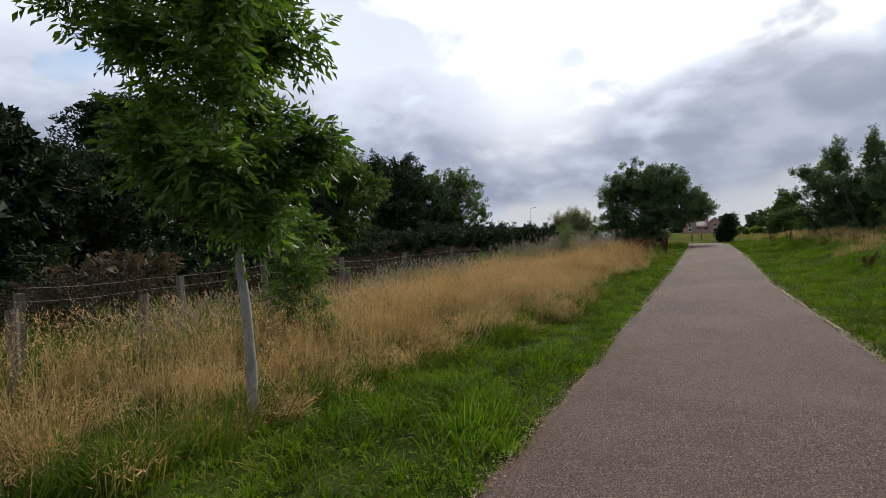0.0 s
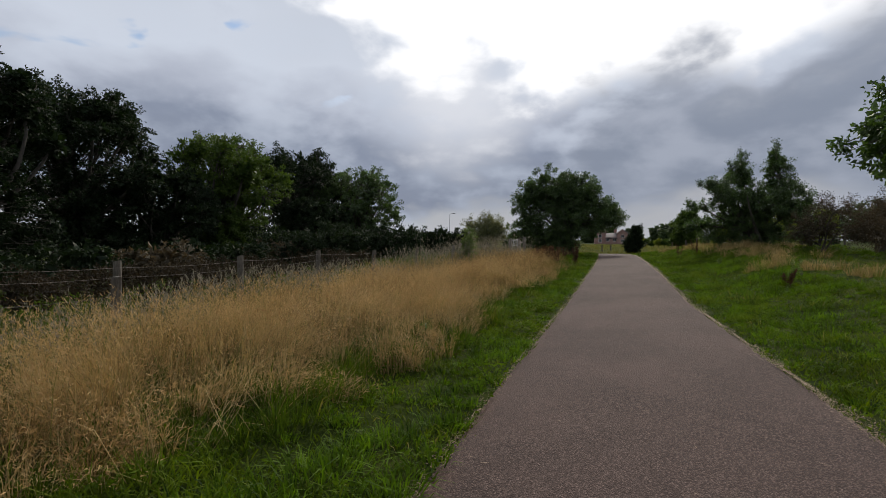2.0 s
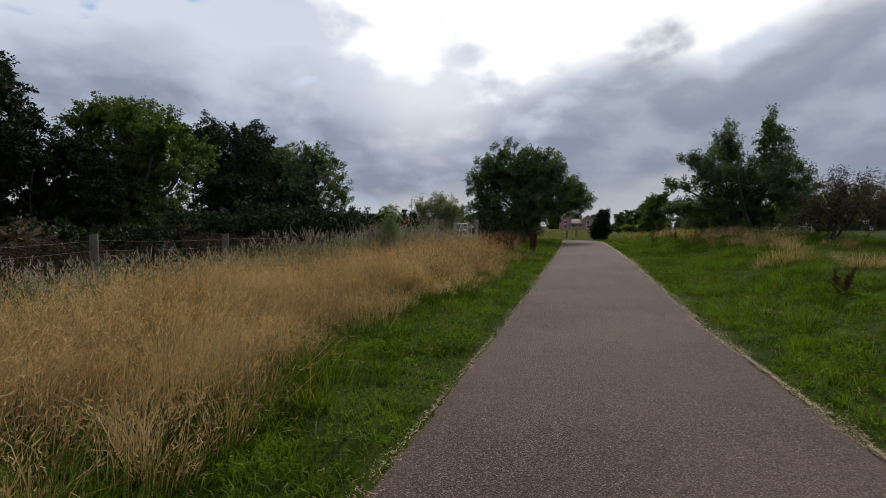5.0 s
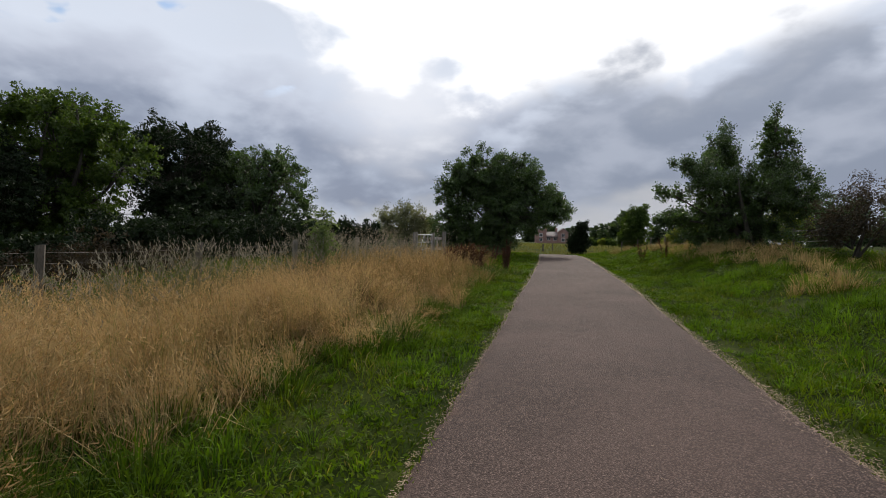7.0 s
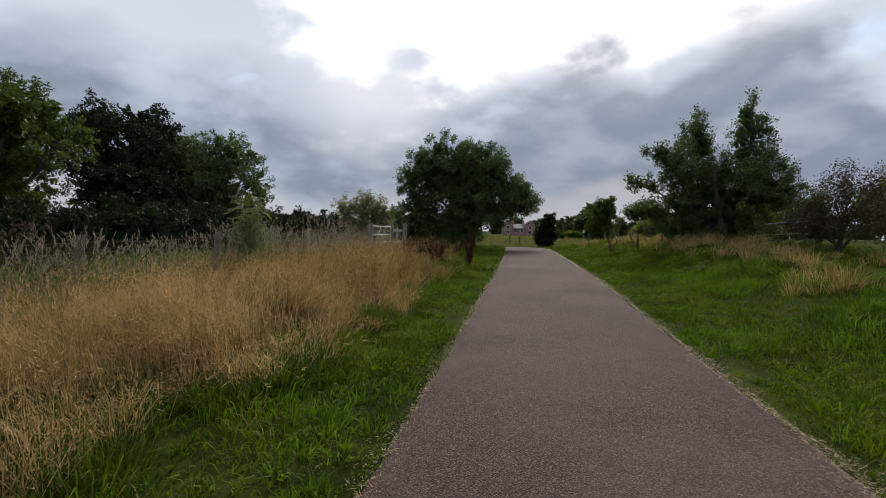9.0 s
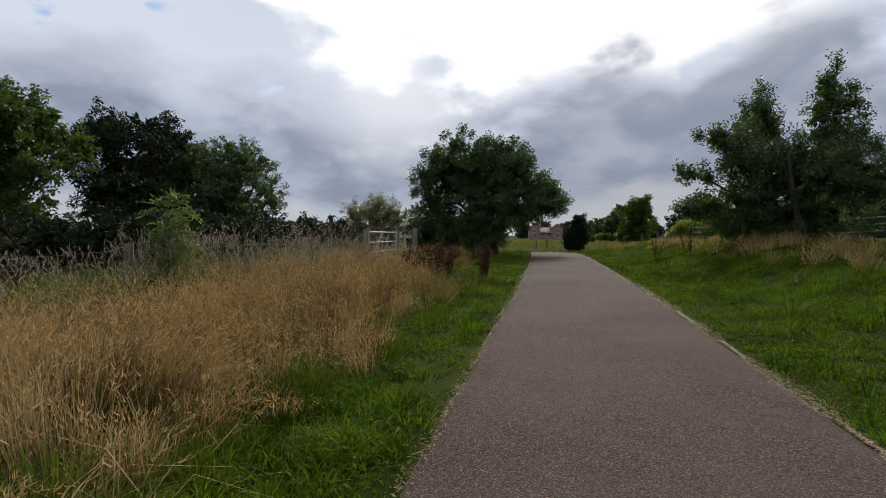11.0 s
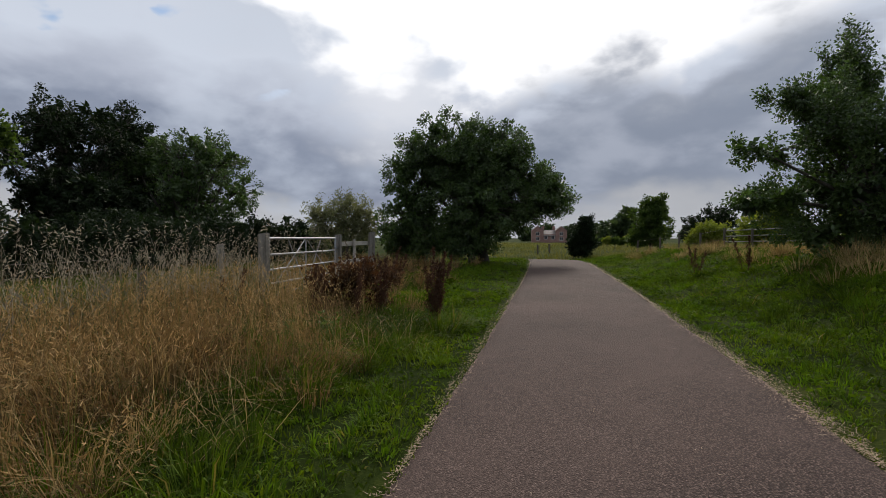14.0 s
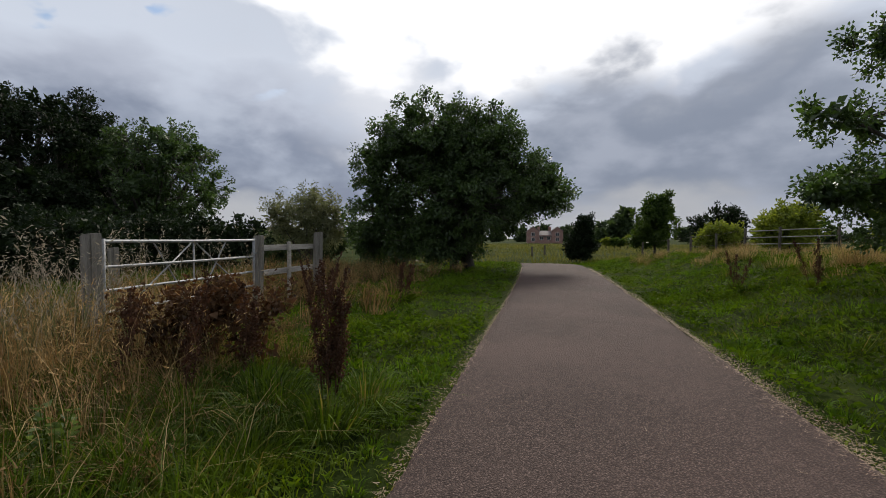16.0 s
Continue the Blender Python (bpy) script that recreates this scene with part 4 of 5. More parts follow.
broad_tree("willow_shrub", at_land(-9.3, 41.5), "pale silvery willow shrub with bare twigs behind the gate", "shrub", 66,
           [(0, 0, 1.6, 1.5, 1.3, 1.2), (-1.1, 0, 2.1, 0.9, 0.9, 1.1), (1.0, 0, 1.9, 1.0, 0.9, 1.2), (0.1, 0.2, 2.5, 0.9, 0.8, 0.9)], 0.08, 0.4, 0.13, M_WILLOW, 330, 17, 0.4, stems=4, sprigs=120, slim=0.3)
for k, (x, y, s) in enumerate(((7.9, 26.6, 1.0), (9.3, 25.6, 0.85), (10.2, 27.3, 1.05), (8.9, 22.6, 0.8))):
    broad_tree("gorse_bush", at_land(x, y), "brown half-dead thorny bush on the bank", "shrub", 70 + k,
               [(0, 0, 1.1 * s, 1.1 * s, 1.0 * s, 0.8 * s), (0.5 * s, 0.1, 1.7 * s, 0.8 * s, 0.7 * s, 0.6 * s), (-0.6 * s, 0, 0.8 * s, 0.8 * s, 0.8 * s, 0.6 * s)],
               0.06, 0.3, 0.07, M_BROWNLEAF, 300, 13, 0.35, stems=3, sprigs=120, slim=0.3, group="brown bushes on the bank")


def wood_tree(name, x, y, label, seed, height, width, mat, leaf=0.34, clusters=430, low=0.1):
    """A field-edge tree: a solid dome of a crown with many bumps, down to near the ground."""
    rng = np.random.default_rng(seed)
    r0, h0 = width * 0.36, height * 0.40
    lobes = [(0, 0, height * 0.53, r0, r0, h0), (0, 0, height * 0.30, r0 * 1.22, r0 * 1.22, height * 0.27)]
    for k in range(17):
        a, f = k * 2.4 + rng.uniform(-0.4, 0.4), (k + 0.5) / 17
        up = math.sin(1.5 * f ** 0.8) * 1.06 - 0.18
        out = math.sqrt(max(0.0, 1 - up * up)) if up < 1 else 0.0
        b = width * rng.uniform(0.12, 0.19)
        lobes.append((math.cos(a) * out * r0 * (1.14 - 0.2 * up), math.sin(a) * out * r0 * (1.14 - 0.2 * up), height * 0.53 + up * h0 * 0.98, b, b, b * rng.uniform(0.75, 1.0)))
    lobes.append((0, 0, height * low + 0.5, width * 0.44, width * 0.44, height * 0.15))
    return broad_tree(name, at_land(x, y), label, "tree", seed, lobes, 0.03 * height, height * 0.2, leaf * 0.72, mat, int(clusters * 2.2), 34, width * 0.062, sprigs=40, group="trees along the field edge")


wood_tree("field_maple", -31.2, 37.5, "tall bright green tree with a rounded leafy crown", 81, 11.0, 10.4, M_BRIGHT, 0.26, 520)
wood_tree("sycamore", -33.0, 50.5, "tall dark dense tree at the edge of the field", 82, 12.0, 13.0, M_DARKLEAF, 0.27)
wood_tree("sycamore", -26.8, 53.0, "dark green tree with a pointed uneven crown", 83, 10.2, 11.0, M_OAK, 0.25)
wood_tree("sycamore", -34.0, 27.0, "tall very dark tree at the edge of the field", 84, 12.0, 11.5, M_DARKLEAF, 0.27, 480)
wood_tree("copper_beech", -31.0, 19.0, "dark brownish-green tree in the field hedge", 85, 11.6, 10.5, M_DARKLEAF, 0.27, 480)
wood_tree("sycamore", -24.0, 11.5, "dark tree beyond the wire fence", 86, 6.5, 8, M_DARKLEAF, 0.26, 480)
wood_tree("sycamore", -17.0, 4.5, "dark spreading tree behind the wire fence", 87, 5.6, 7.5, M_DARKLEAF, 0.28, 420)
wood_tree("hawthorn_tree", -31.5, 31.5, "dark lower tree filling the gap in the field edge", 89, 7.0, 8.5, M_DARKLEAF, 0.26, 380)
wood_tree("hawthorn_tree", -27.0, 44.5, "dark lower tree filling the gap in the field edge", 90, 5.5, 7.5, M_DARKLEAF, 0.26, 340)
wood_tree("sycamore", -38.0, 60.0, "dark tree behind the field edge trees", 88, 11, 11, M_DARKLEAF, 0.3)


# ---- gate, posts and fences ----
def box_bm(sx, sy, sz, bevel=0.008, base=True):
    bm = bmesh.new()
    bmesh.ops.create_cube(bm, size=1.0)
    bmesh.ops.scale(bm, vec=(sx, sy, sz), verts=bm.verts)
    if base:
        bmesh.ops.translate(bm, vec=(0, 0, sz / 2), verts=bm.verts)
    if bevel:
        bmesh.ops.bevel(bm, geom=bm.edges[:], offset=bevel, segments=2, affect="EDGES")
    return bm


def post(name, at, size, height, label, mat, tilt=(0, 0), group="", rz=0.0):
    """A sawn post with a weathered slanted top, sunk into the ground."""
    bm = box_bm(size, size, height + 0.3, size * 0.08)
    for v in bm.verts:
        if v.co.z > height * 0.8:
            v.co.z += 0.14 * v.co.x
        v.co.x += 0.004 * math.sin(v.co.z * 9)
    bmesh.ops.translate(bm, vec=(0, 0, -0.3), verts=bm.verts)
    ob = part(name, bm, mat)
    ob.matrix_world = pose(*at, tilt[0], tilt[1], rz)
    return tagged(ob, label, "post", group)


GATE_L, GATE_R = (-4.66, 27.35), (-4.90, 30.85)
gz = 0.24


def build_gate():
    length = math.hypot(GATE_R[0] - GATE_L[0], GATE_R[1] - GATE_L[1]) - 0.24
    turn = math.degrees(math.atan2(GATE_R[1] - GATE_L[1], GATE_R[0] - GATE_L[0]))
    u = Vector((GATE_R[0] - GATE_L[0], GATE_R[1] - GATE_L[1], 0)).normalized()
    root = thing("field_gate", (GATE_L[0] + u.x * 0.12, GATE_L[1] + u.y * 0.12, gz), "closed galvanised steel field gate with diagonal braces", "gate", rz=turn)
    zs = (0.16, 0.36, 0.60, 0.86, 1.14)
    for k, z in enumerate(zs):
        array_part("rail", *bent_tube([(0.02, 0, z), (length / 2, 0, z - 0.006), (length - 0.02, 0, z)], [0.021 if k in (0, 4) else 0.017] * 3, 10), M_STEEL, root, "", True)
    for x in (0.02, length - 0.02):
        array_part("upright", *bent_tube([(x, 0, 0.14), (x, 0, 0.65), (x, 0, 1.17)], [0.022] * 3, 10), M_STEEL, root, "", True)
    for a, b in (((0.05, 0.16), (length / 2, 1.14)), ((length / 2, 1.14), (length - 0.05, 0.16)), ((length * 0.25, 1.14), (length * 0.5, 0.16)), ((length * 0.75, 1.14), (length * 0.5, 0.16)), ((length / 2, 0.16), (length / 2, 1.14))):
        array_part("brace", *bent_tube([(a[0], 0.03, a[1]), ((a[0] + b[0]) / 2, 0.03, (a[1] + b[1]) / 2), (b[0], 0.03, b[1])], [0.012] * 3, 6), M_STEEL, root, "", True)
    for z in (0.3, 1.0):
        part("hinge", box_bm(0.14, 0.03, 0.05, 0.006), M_STEEL, root).location = (-0.03, 0, z)
    part("latch", box_bm(0.16, 0.03, 0.04, 0.006), M_STEEL, root).location = (length + 0.0, 0, 0.9)


build_gate()
post("gate_post", (*GATE_L, gz), 0.145, 1.22, "thick weathered grey timber gate post", M_WOOD, (0.5, -0.6), "gate posts")
post("gate_post", (*GATE_R, gz), 0.14, 1.22, "thick weathered grey timber gate post", M_WOOD, (-0.4, 0.5), "gate posts")
post("short_post", (*at_land(-8.4, 31.4)[:3],), 0.15, 1.12, "short pale timber post beside the gate", M_WOOD, (1, -1))
post("fence_post", (-4.95, 33.3, 0.2), 0.16, 1.35, "tall weathered timber fence post", M_WOOD, (0, 1))


def build_rails():
    root = thing("rail_fence", (-4.9, 30.95, 0.2), "short run of pale split timber rails beside the gate", "fence", rz=91)
    for z in (0.52, 0.98):
        part("rail", box_bm(2.35, 0.045, 0.11, 0.01), M_RAILWOOD, root).location = (1.17, 0.11, z)
    part("upright", box_bm(0.1, 0.05, 1.15, 0.01), M_RAILWOOD, root).location = (1.15, 0.06, 0)


build_rails()


def build_wire_fence():
    root = thing("wire_fence", at_land(-6.0, 2.4), "old post and wire fence half hidden in tall grass", "fence")
    base = root.matrix_world.translation.copy()
    rng = np.random.default_rng(91)
    tops = []
    for k, y in enumerate((2.4, 3.9, 6.2, 8.5, 11.0, 13.6, 16.0, 18.4, 20.8, 23.2, 25.4)):
        x = float(fence_x(y)) + 0.05 * math.sin(k * 1.7)
        z = float(land(x, y))
        bm = bmesh.new()
        bmesh.ops.create_cone(bm, cap_ends=True, segments=9, radius1=0.062, radius2=0.055, depth=1.5)
        bmesh.ops.translate(bm, vec=(0, 0, 0.4), verts=bm.verts)
        for v in bm.verts:
            if v.co.z > 1:
                v.co.z += 0.3 * v.co.x - (0.3 if k < 2 or k > 8 else 0.0)
        ob = part("post", bm, M_WOOD if k == 8 else M_DARKWOOD, root)
        ob.location = (x - base.x, y - base.y, z - base.z)
        ob.rotation_euler = (rng.normal(0, 0.04), rng.normal(0, 0.05), 0)
        tops.append((x - base.x, y - base.y, z - base.z))
    for h in (0.35, 0.65, 0.92, 1.06):
        pts = []
        for a, b in zip(tops, tops[1:]):
            for f in (0, 0.25, 0.5, 0.75):
                pts.append((a[0] + (b[0] - a[0]) * f + 0.065, a[1] + (b[1] - a[1]) * f, a[2] + (b[2] - a[2]) * f + h - 0.03 * math.sin(math.pi * f)))
        array_part("wire", *bent_tube(pts, [0.0022] * len(pts), 4), M_WIRE, root)
    for x, y, tl in ((-7.4, 3.0, 7), (-7.6, 5.3, -9), (-6.55, 8.2, 8)):
        post("stake", at_land(x, y), 0.09, 0.95, "leaning dark wooden stake by the fence", M_DARKWOOD, (tl * 0.4, tl), "stakes")


build_wire_fence()


def build_bank_fence():
    root = thing("post_and_rail_fence", at_land(5.2, 51.0), "thin post and rail fence on the bank", "fence")
    b = root.matrix_world.translation.copy()
    last = None
    for k, y in enumerate((51.0, 49.0, 47.4, 46.0, 44.6, 43.0, 41.0, 39.0, 37.0, 35.0)):
        x = float(np.interp(y, [35, 41, 51], [11.8, 9.3, 5.2])) + 0.06 * math.sin(k * 2.2)
        z = float(land(x, y))
        ob = part("post", box_bm(0.08, 0.08, 1.15, 0.01), M_DARKWOOD, root)
        ob.location = (x - b.x, y - b.y, z - b.z - 0.15)
        ob.rotation_euler = (0.03 * math.sin(k * 1.9), 0.04 * math.cos(k * 2.7), 0.3)
        if last and k in (5, 6, 9):
            for h in (0.38, 0.63, 0.88):
                array_part("rail", *tubes([Vector(last) - b + Vector((0.05, 0, h))], [Vector((x, y, z)) - b + Vector((0.05, 0, h))], 0.024, 0.021, 6), M_RAILWOOD, root)
        elif last:
            for h in (0.5, 0.95):
                array_part("wire", *tubes([Vector(last) - b + Vector((0.05, 0, h))], [Vector((x, y, z)) - b + Vector((0.05, 0, h))], 0.004, 0.004, 4), M_WIRE, root)
        last = (x, y, z)


build_bank_fence()


# ---- weeds by the gate ----
def dock(at, seed, height, stems, label, spread=0.12):
    rng = np.random.default_rng(seed)
    root = thing("dock_plant", at, label, "plant", "seeding docks")
    for k in range(stems):
        a, r = rng.uniform(0, 6.3), spread * rng.uniform(0, 1) ** 1.6
        h = height * rng.uniform(0.7, 1.08)
        l = rng.uniform(0.02, 0.17 if stems > 9 else 0.36)
        s = np.array([math.cos(a) * r, math.sin(a) * r, -0.03])
        e = s + np.array([math.cos(a) * l * h, math.sin(a) * l * h, h])
        mid = (s + e) / 2 + rng.normal(0, 0.02, 3)
        array_part("stem", *bent_tube([s, mid, e], [0.006, 0.005, 0.003], 5), M_DOCK, root)
        n = 480
        q = rng.uniform(0.28, 1.0, n)
        side = np.floor(q * 9)
        wide = 0.016 + 0.03 * rng.uniform(0, 1, n) * (1.2 - q)
        turn = side * 2.4 + k
        out = np.stack([np.cos(turn), np.sin(turn), np.full(n, 1.3)], 1) * (rng.uniform(0, 0.075, n) * (1.25 - q))[:, None]
        p = s + (e - s) * q[:, None] + out + rng.normal(0, 0.5, (n, 3)) * wide[:, None]
        array_part("seed_head", *leaves(rng, p, 0.020, rng.normal(0, 1, (n, 3)), 0.5, 0.8, 0.1, 0.6), M_DOCK, root)["kind"] = "stuff"
    n = 16
    a = rng.uniform(0, 6.3, n)
    d = np.stack([np.cos(a), np.sin(a), rng.uniform(0.2, 0.9, n)], 1)
    array_part("foliage", *leaves(rng, d * 0.04 + [0, 0, 0.02], rng.uniform(0.15, 0.3, n), d, 0.2, 0.3, 0.08, 0.2), M_GREEN, root)["kind"] = "stuff"


dock(at_land(-1.5, 26.3), 101, 1.08, 10, "dark red-brown dock in seed at the verge edge", 0.11)
for k, (x, y, h, s) in enumerate(((-2.65, 26.2, 0.9, 3), (-3.2, 26.1, 0.85, 3), (-2.4, 26.5, 0.85, 3), (-2.85, 26.9, 1.0, 3), (-4.2, 25.8, 0.85, 3), (-3.0, 29.3, 0.9, 5), (-3.6, 30.5, 0.95, 5), (-2.5, 31.5, 0.8, 4))):
    dock(at_land(x, y), 110 + k, h, s, "rust-brown seeding dock among the dry grass", 0.16)
for k, (x, y, h) in enumerate(((-2.85, 26.7, 0.86), (-2.5, 26.8, 0.82), (-3.1, 26.5, 0.74))):
    broad_tree("rusty_weed", at_land(x, y), "rust-brown leafy weed clump in front of the gate", "plant", 130 + k,
               [(0, 0, h * 0.7, 0.26, 0.3, h * 0.22), (0.2, 0.1, h * 0.82, 0.16, 0.18, h * 0.15), (-0.2, -0.05, h * 0.8, 0.16, 0.16, h * 0.16), (0.05, 0, h * 0.4, 0.2, 0.2, h * 0.2)],
               0.010, 0.1, 0.05, M_RUST, 80, 8, 0.16, sprigs=34, group="rusty weeds by the gate")


def leafy_weed(at, seed, height, n, label):
    """A low weed: short stems with large pale pointed leaves in pairs."""
    rng = np.random.default_rng(seed)
    root = thing("broad_weed", at, label, "plant", "broad-leaved weeds")
    for k in range(n):
        a, r = rng.uniform(0, 6.3), rng.uniform(0.1, 0.4)
        h = height * rng.uniform(0.6, 1.1)
        e = np.array([math.cos(a) * r * h, math.sin(a) * r * h, h])
        array_part("stem", *bent_tube([(0, 0, -0.03), e * 0.5 + np.array([0, 0, 0.03]), e], [0.006, 0.005, 0.003], 5), M_RANK, root, "", True)
        q = np.repeat(np.linspace(0.3, 1.0, 6), 2)
        b = rng.uniform(0, 6.3) + np.arange(12) * 2.2
        d = np.stack([np.cos(b), np.sin(b), np.full(12, 0.35)], 1)
        array_part("foliage", *leaves(rng, e * q[:, None], 0.085 * (1.2 - 0.5 * q), d, 0.15, 0.42, 0.08, 0.15), M_PALELEAF, root)["kind"] = "stuff"


leafy_weed(at_land(-2.45, 25.0), 301, 0.38, 12, "pale green broad-leaved weed in the dry grass")
leafy_weed(at_land(-2.75, 24.7), 302, 0.30, 9, "pale green broad-leaved weed in the dry grass")
leafy_weed(at_land(-2.35, 9.3), 303, 0.32, 6, "green broad-leaved weed at the verge edge")
leafy_weed(at_land(4.6, 18.6), 304, 0.42, 7, "green broad-leaved weed on the grassy bank")
leafy_weed(at_land(3.9, 24.2), 305, 0.34, 6, "green broad-leaved weed on the grassy bank")
for k, (x, y, h) in enumerate(((3.6, 33.2, 0.75), (4.25, 31.8, 0.8), (4.0, 17.0, 0.5))):
    dock(at_land(x, y), 140 + k, h, 3, "dead dark thistle stalks on the green bank", 0.08)


# ---- the farther fields ----
for k, (x, y, s, mat, nm, lab) in enumerate(((12.5, 62, 1.0, M_DARKLEAF, "hawthorn", "dark hawthorn behind the bank fence"), (10.6, 56, 0.62, M_HAZEL, "hazel_bush", "yellow-green bush behind the bank fence"),
                                             (12.2, 51, 0.78, M_HAZEL, "hazel_bush", "yellow-green bush behind the bank fence"), (15.5, 58, 0.9, M_OAK, "hawthorn", "dark hawthorn behind the bank fence"),
                                             (13.5, 44, 0.7, M_HAZEL, "hazel_bush", "bright green bush behind the bank fence"), (18, 48, 1.0, M_OAK, "hawthorn", "green hawthorn behind the bank fence"),
                                             (14.5, 34, 0.7, M_OAK, "hawthorn", "green hawthorn behind the bank fence"), (15.0, 25, 0.8, M_BROWNLEAF, "hawthorn", "brownish hawthorn on top of the bank"), (13.0, 18, 0.75, M_BROWNLEAF, "hawthorn", "brownish hawthorn on top of the bank"))):
    broad_tree(nm, at_land(x, y), lab, "shrub", 150 + k, [(0, 0, 1.9 * s, 2.0 * s, 1.8 * s, 1.6 * s), (0.9 * s, 0.3, 2.6 * s, 1.2 * s, 1.2 * s, 1.0 * s), (-1.1 * s, 0, 1.6 * s, 1.3 * s, 1.2 * s, 1.2 * s)],
               0.1, 0.6, 0.15, mat, 220, 30, 0.5, stems=2, sprigs=25, group="bushes beyond the bank")
# dark brown weeds behind the wire fence
for k, (x, y) in enumerate(((-9.6, 5.0), (-10.2, 8.4), (-9.8, 11.8), (-10.6, 15.0), (-9.9, 18.3), (-10.8, 22.0), (-12.6, 6.8), (-13.0, 12.5), (-13.2, 17.5))):
    broad_tree("nettle_patch", at_land(x, y), "low dark brown patch of dying nettles behind the fence", "plant", 230 + k,
               [(0, 0, 0.45, 1.2, 1.7, 0.45), (0.5, 0.8, 0.6, 0.7, 0.9, 0.4), (-0.4, -0.9, 0.5, 0.7, 0.9, 0.4)], 0.015, 0.1, 0.06, M_NETTLE, 140, 15, 0.25, sprigs=70, group="dying nettles")
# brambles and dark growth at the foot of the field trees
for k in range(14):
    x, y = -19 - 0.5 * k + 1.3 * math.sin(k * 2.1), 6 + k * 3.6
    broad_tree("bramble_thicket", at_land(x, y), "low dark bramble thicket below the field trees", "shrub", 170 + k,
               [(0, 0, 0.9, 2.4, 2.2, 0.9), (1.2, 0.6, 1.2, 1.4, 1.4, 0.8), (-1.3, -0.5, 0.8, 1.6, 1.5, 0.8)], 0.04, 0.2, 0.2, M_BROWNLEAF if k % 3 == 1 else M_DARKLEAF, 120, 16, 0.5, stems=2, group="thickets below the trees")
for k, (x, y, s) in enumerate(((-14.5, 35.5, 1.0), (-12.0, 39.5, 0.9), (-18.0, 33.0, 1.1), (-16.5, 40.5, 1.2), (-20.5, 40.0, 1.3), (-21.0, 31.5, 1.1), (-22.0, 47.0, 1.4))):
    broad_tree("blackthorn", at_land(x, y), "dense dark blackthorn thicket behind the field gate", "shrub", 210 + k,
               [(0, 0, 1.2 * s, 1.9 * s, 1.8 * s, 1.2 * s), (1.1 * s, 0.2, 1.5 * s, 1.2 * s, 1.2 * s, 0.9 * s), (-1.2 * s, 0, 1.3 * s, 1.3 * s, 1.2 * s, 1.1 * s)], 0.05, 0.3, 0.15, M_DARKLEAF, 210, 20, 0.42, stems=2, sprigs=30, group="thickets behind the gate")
for k, (x, y, s) in enumerate(((-13.5, 48, 0.75), (-16.5, 50, 0.8), (-11.0, 46.5, 0.6), (-19.5, 56, 0.95), (-8.0, 47, 0.62), (-6.4, 44, 0.55))):
    broad_tree("sallow_bush", at_land(x, y), "greyish green bush in the field behind the gate", "shrub", 190 + k,
               [(0, 0, 1.5 * s, 2.0 * s, 1.8 * s, 1.3 * s), (1.0 * s, 0, 1.9 * s, 1.3 * s, 1.2 * s, 1.0 * s)], 0.06, 0.4, 0.18, M_FARLEAF if k % 2 == 0 else M_OAK, 170, 20, 0.5, stems=2, group="bushes behind the gate")


# a row of low bushes across the field past the bend
for k in range(11):
    s = 0.5 + 0.09 * math.sin(k * 2.3)
    broad_tree("hedge_bush", at_land(3.9 + 0.72 * k, 74 + 0.9 * math.sin(k * 1.3)), "low yellow-green hedge bush on a thin stem", "shrub", 260 + k,
               [(0, 0, 1.5 * s, 0.8 * s, 0.8 * s, 0.7 * s), (0.35 * s, 0, 1.9 * s, 0.5 * s, 0.5 * s, 0.5 * s), (-0.4 * s, 0, 1.4 * s, 0.5 * s, 0.5 * s, 0.5 * s)],
               0.05, 0.3, 0.14, M_BRIGHT if k % 3 else M_HAZEL, 70, 12, 0.3, group="low hedge on the far field")


def build_far_trees():
    first = broad_tree("distant_tree", (60, 260, -1), "distant rounded green tree on the far field edge", "tree", 201,
                       [(0, 0, 4.6, 3.6, 3.4, 3.2), (2.3, 0.5, 3.8, 2.4, 2.4, 2.2), (-2.4, 0, 3.6, 2.5, 2.4, 2.2), (0.5, 0, 7.0, 2.0, 2.0, 1.7), (0, 0, 1.6, 3.4, 3.0, 1.5)], 0.25, 2.0, 1.1, M_FARLEAF, 80, 13, 0.9, group="distant trees")
    rng = np.random.default_rng(202)
    for k in range(48):
        a = radians(-62 + 2.3 * k + rng.uniform(-0.6, 0.6))
        d = rng.uniform(150, 260)
        x, y = math.sin(a) * d, 15 + math.cos(a) * d
        if -6 < x < 12 and y < 175:
            continue
        c = copy_thing(first, pose(x, y, float(land(x, y)) - 0.3, 0, 0, rng.uniform(0, 360)))
        s = rng.uniform(0.55, 1.05)
        c.scale = (s * 1.2, s * 1.2, s * rng.uniform(0.75, 1.05))
    first.matrix_world = pose(19, 150, float(land(19, 150)) - 0.2)


build_far_trees()


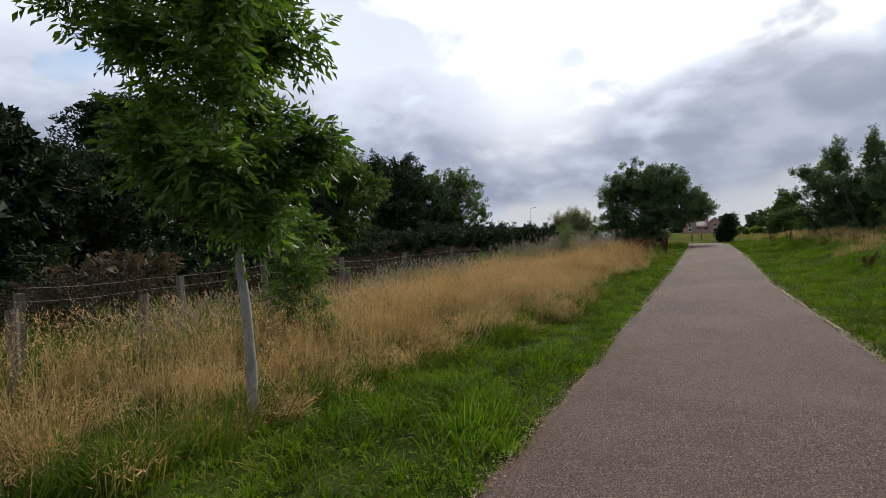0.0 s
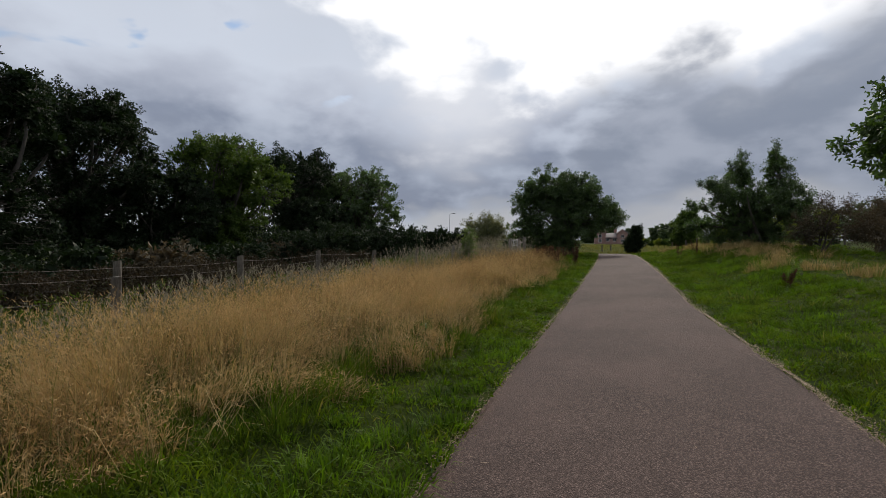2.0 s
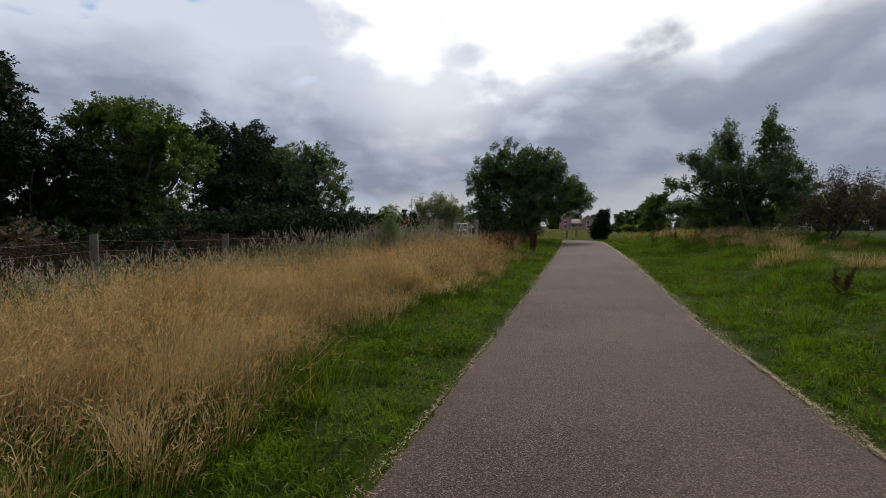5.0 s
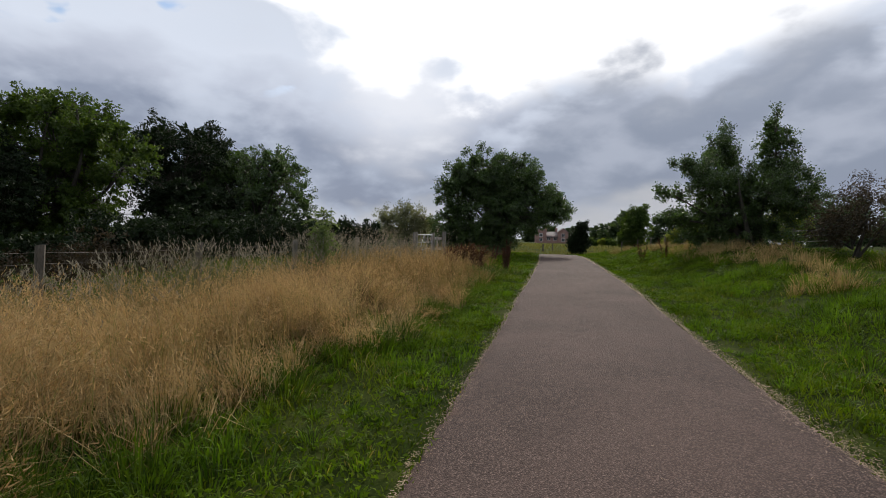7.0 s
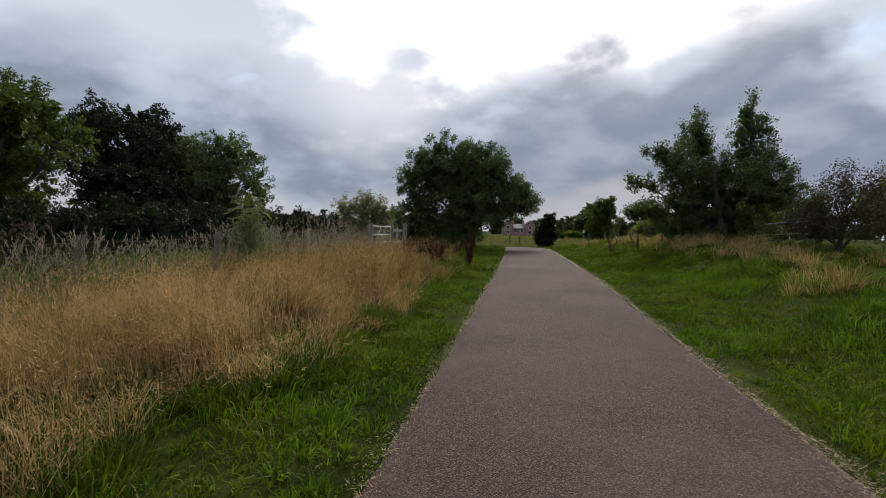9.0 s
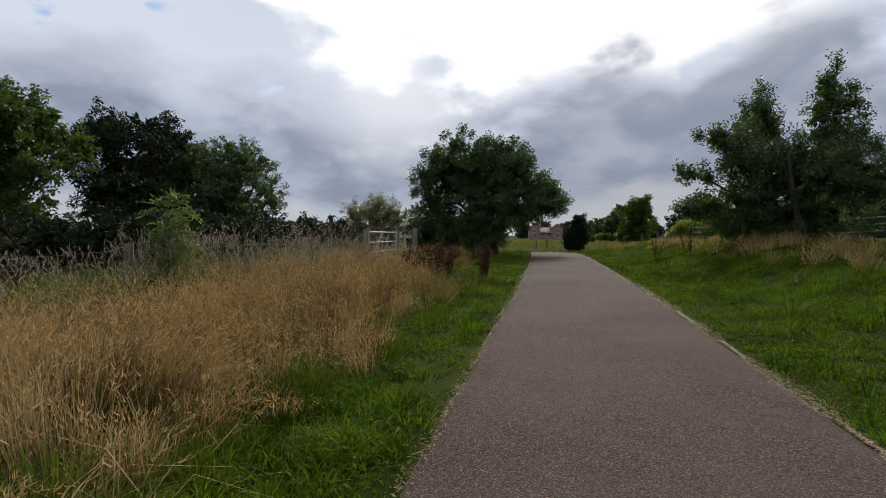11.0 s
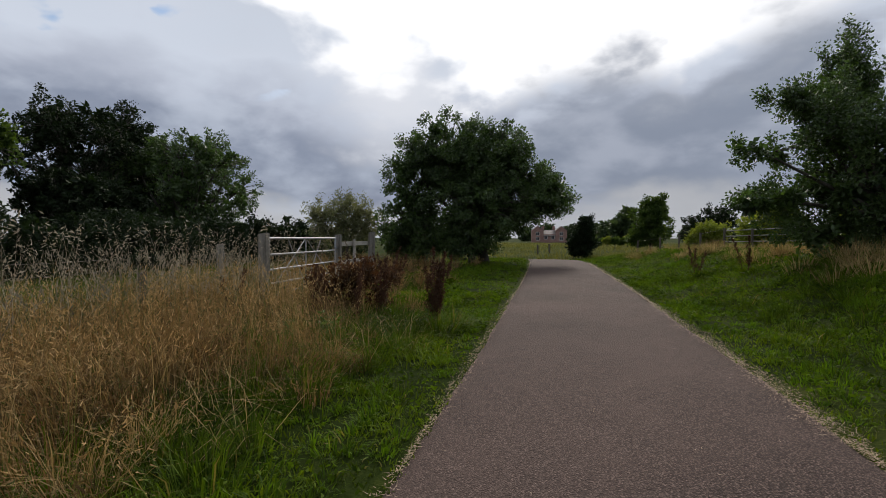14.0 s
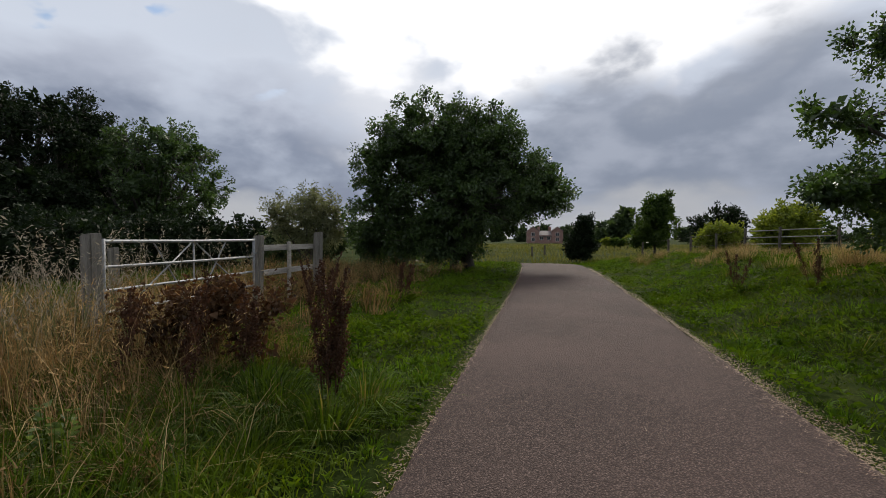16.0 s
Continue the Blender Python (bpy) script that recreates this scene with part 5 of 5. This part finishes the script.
def build_house():
    root = thing("brick_house", at_land(0.0, 152, 0.15), "distant red brick house with two gables and slate roofs", "house", rz=4)
    root.scale = (0.8, 0.8, 0.74)
    part("wall", box_bm(10.5, 7, 2.9, 0), M_HAZY_BRICK, root).location = (0.5, 0, -0.2)

    def gable(cx, w, h, ridge, y0):
        bm = bmesh.new()
        pts = [(-w / 2, 0), (w / 2, 0), (w / 2, h), (0, ridge), (-w / 2, h)]
        a = [bm.verts.new((cx + x, y0, z)) for x, z in pts]
        b = [bm.verts.new((cx + x, y0 + 6.5, z)) for x, z in pts]
        bm.faces.new(a)
        bm.faces.new(b[::-1])
        for i in range(5):
            bm.faces.new((a[i], b[i], b[(i + 1) % 5], a[(i + 1) % 5]))
        bmesh.ops.recalc_face_normals(bm, faces=bm.faces)
        part("wall", bm, M_HAZY_BRICK, root)
        for s in (-1, 1):
            bm = bmesh.new()
            q = [(cx, ridge + 0.12), (cx + s * (w / 2 + 0.25), h - 0.12), (cx + s * (w / 2 + 0.25), h), (cx, ridge + 0.28)]
            a = [bm.verts.new((x, y0 - 0.25, z)) for x, z in q]
            b = [bm.verts.new((x, y0 + 6.7, z)) for x, z in q]
            bm.faces.new(a)
            bm.faces.new(b[::-1])
            for i in range(4):
                bm.faces.new((a[i], b[i], b[(i + 1) % 4], a[(i + 1) % 4]))
            bmesh.ops.recalc_face_normals(bm, faces=bm.faces)
            part("roof", bm, M_SLATE, root)

    gable(-3.2, 3.6, 4.0, 5.4, -4.0)
    gable(4.2, 3.4, 4.0, 5.3, -4.0)
    bm = box_bm(5.2, 4.2, 0.25, 0)
    ob = part("roof", bm, M_SLATE, root)
    ob.location, ob.rotation_euler = (0.6, -2.0, 3.0), (radians(28), 0, 0)
    for x in (-1.3, 2.2):
        part("chimney", box_bm(0.8, 0.6, 1.6, 0.03), M_HAZY_BRICK, root).location = (x, 0.5, 4.0)
    for x, y, z in ((-3.2, -4.02, 2.3), (4.2, -4.02, 2.3), (-3.2, -4.02, 0.6), (4.2, -4.02, 0.6), (-0.6, -3.52, 1.0), (1.6, -3.52, 1.0)):
        win = part("window", box_bm(1.1, 0.12, 1.2, 0.01), M_WHITE, root)
        win.location = (x, y, z)
        for s in (-1, 1):
            part("pane", box_bm(0.45, 0.04, 1.0, 0), M_GLASS, win).location = (s * 0.25, -0.06, 0.1)


build_house()


def build_lamp_post():
    root = thing("lamp_post", at_land(-36, 116), "thin grey street lamp post beyond the far field", "lamp post")
    array_part("pole", *bent_tube([(0, 0, -0.2), (0, 0, 4), (0, 0, 7.6)], [0.09, 0.07, 0.05], 8), M_STEEL, root, "", True)
    array_part("arm", *bent_tube([(0, 0, 7.55), (0.4, 0, 7.75), (0.9, 0, 7.8)], [0.045, 0.04, 0.035], 6), M_STEEL, root, "", True)
    part("lantern", box_bm(0.6, 0.22, 0.14, 0.03), M_STEEL, root).location = (1.1, 0, 7.72)


build_lamp_post()
for x, y in ((-0.75, 60), (0.15, 60.4), (1.7, 61)):
    post("marker_post", at_land(x, y), 0.14, 0.75, "short dark timber marker post on the field edge", M_DARKWOOD, (0, 0), "marker posts")
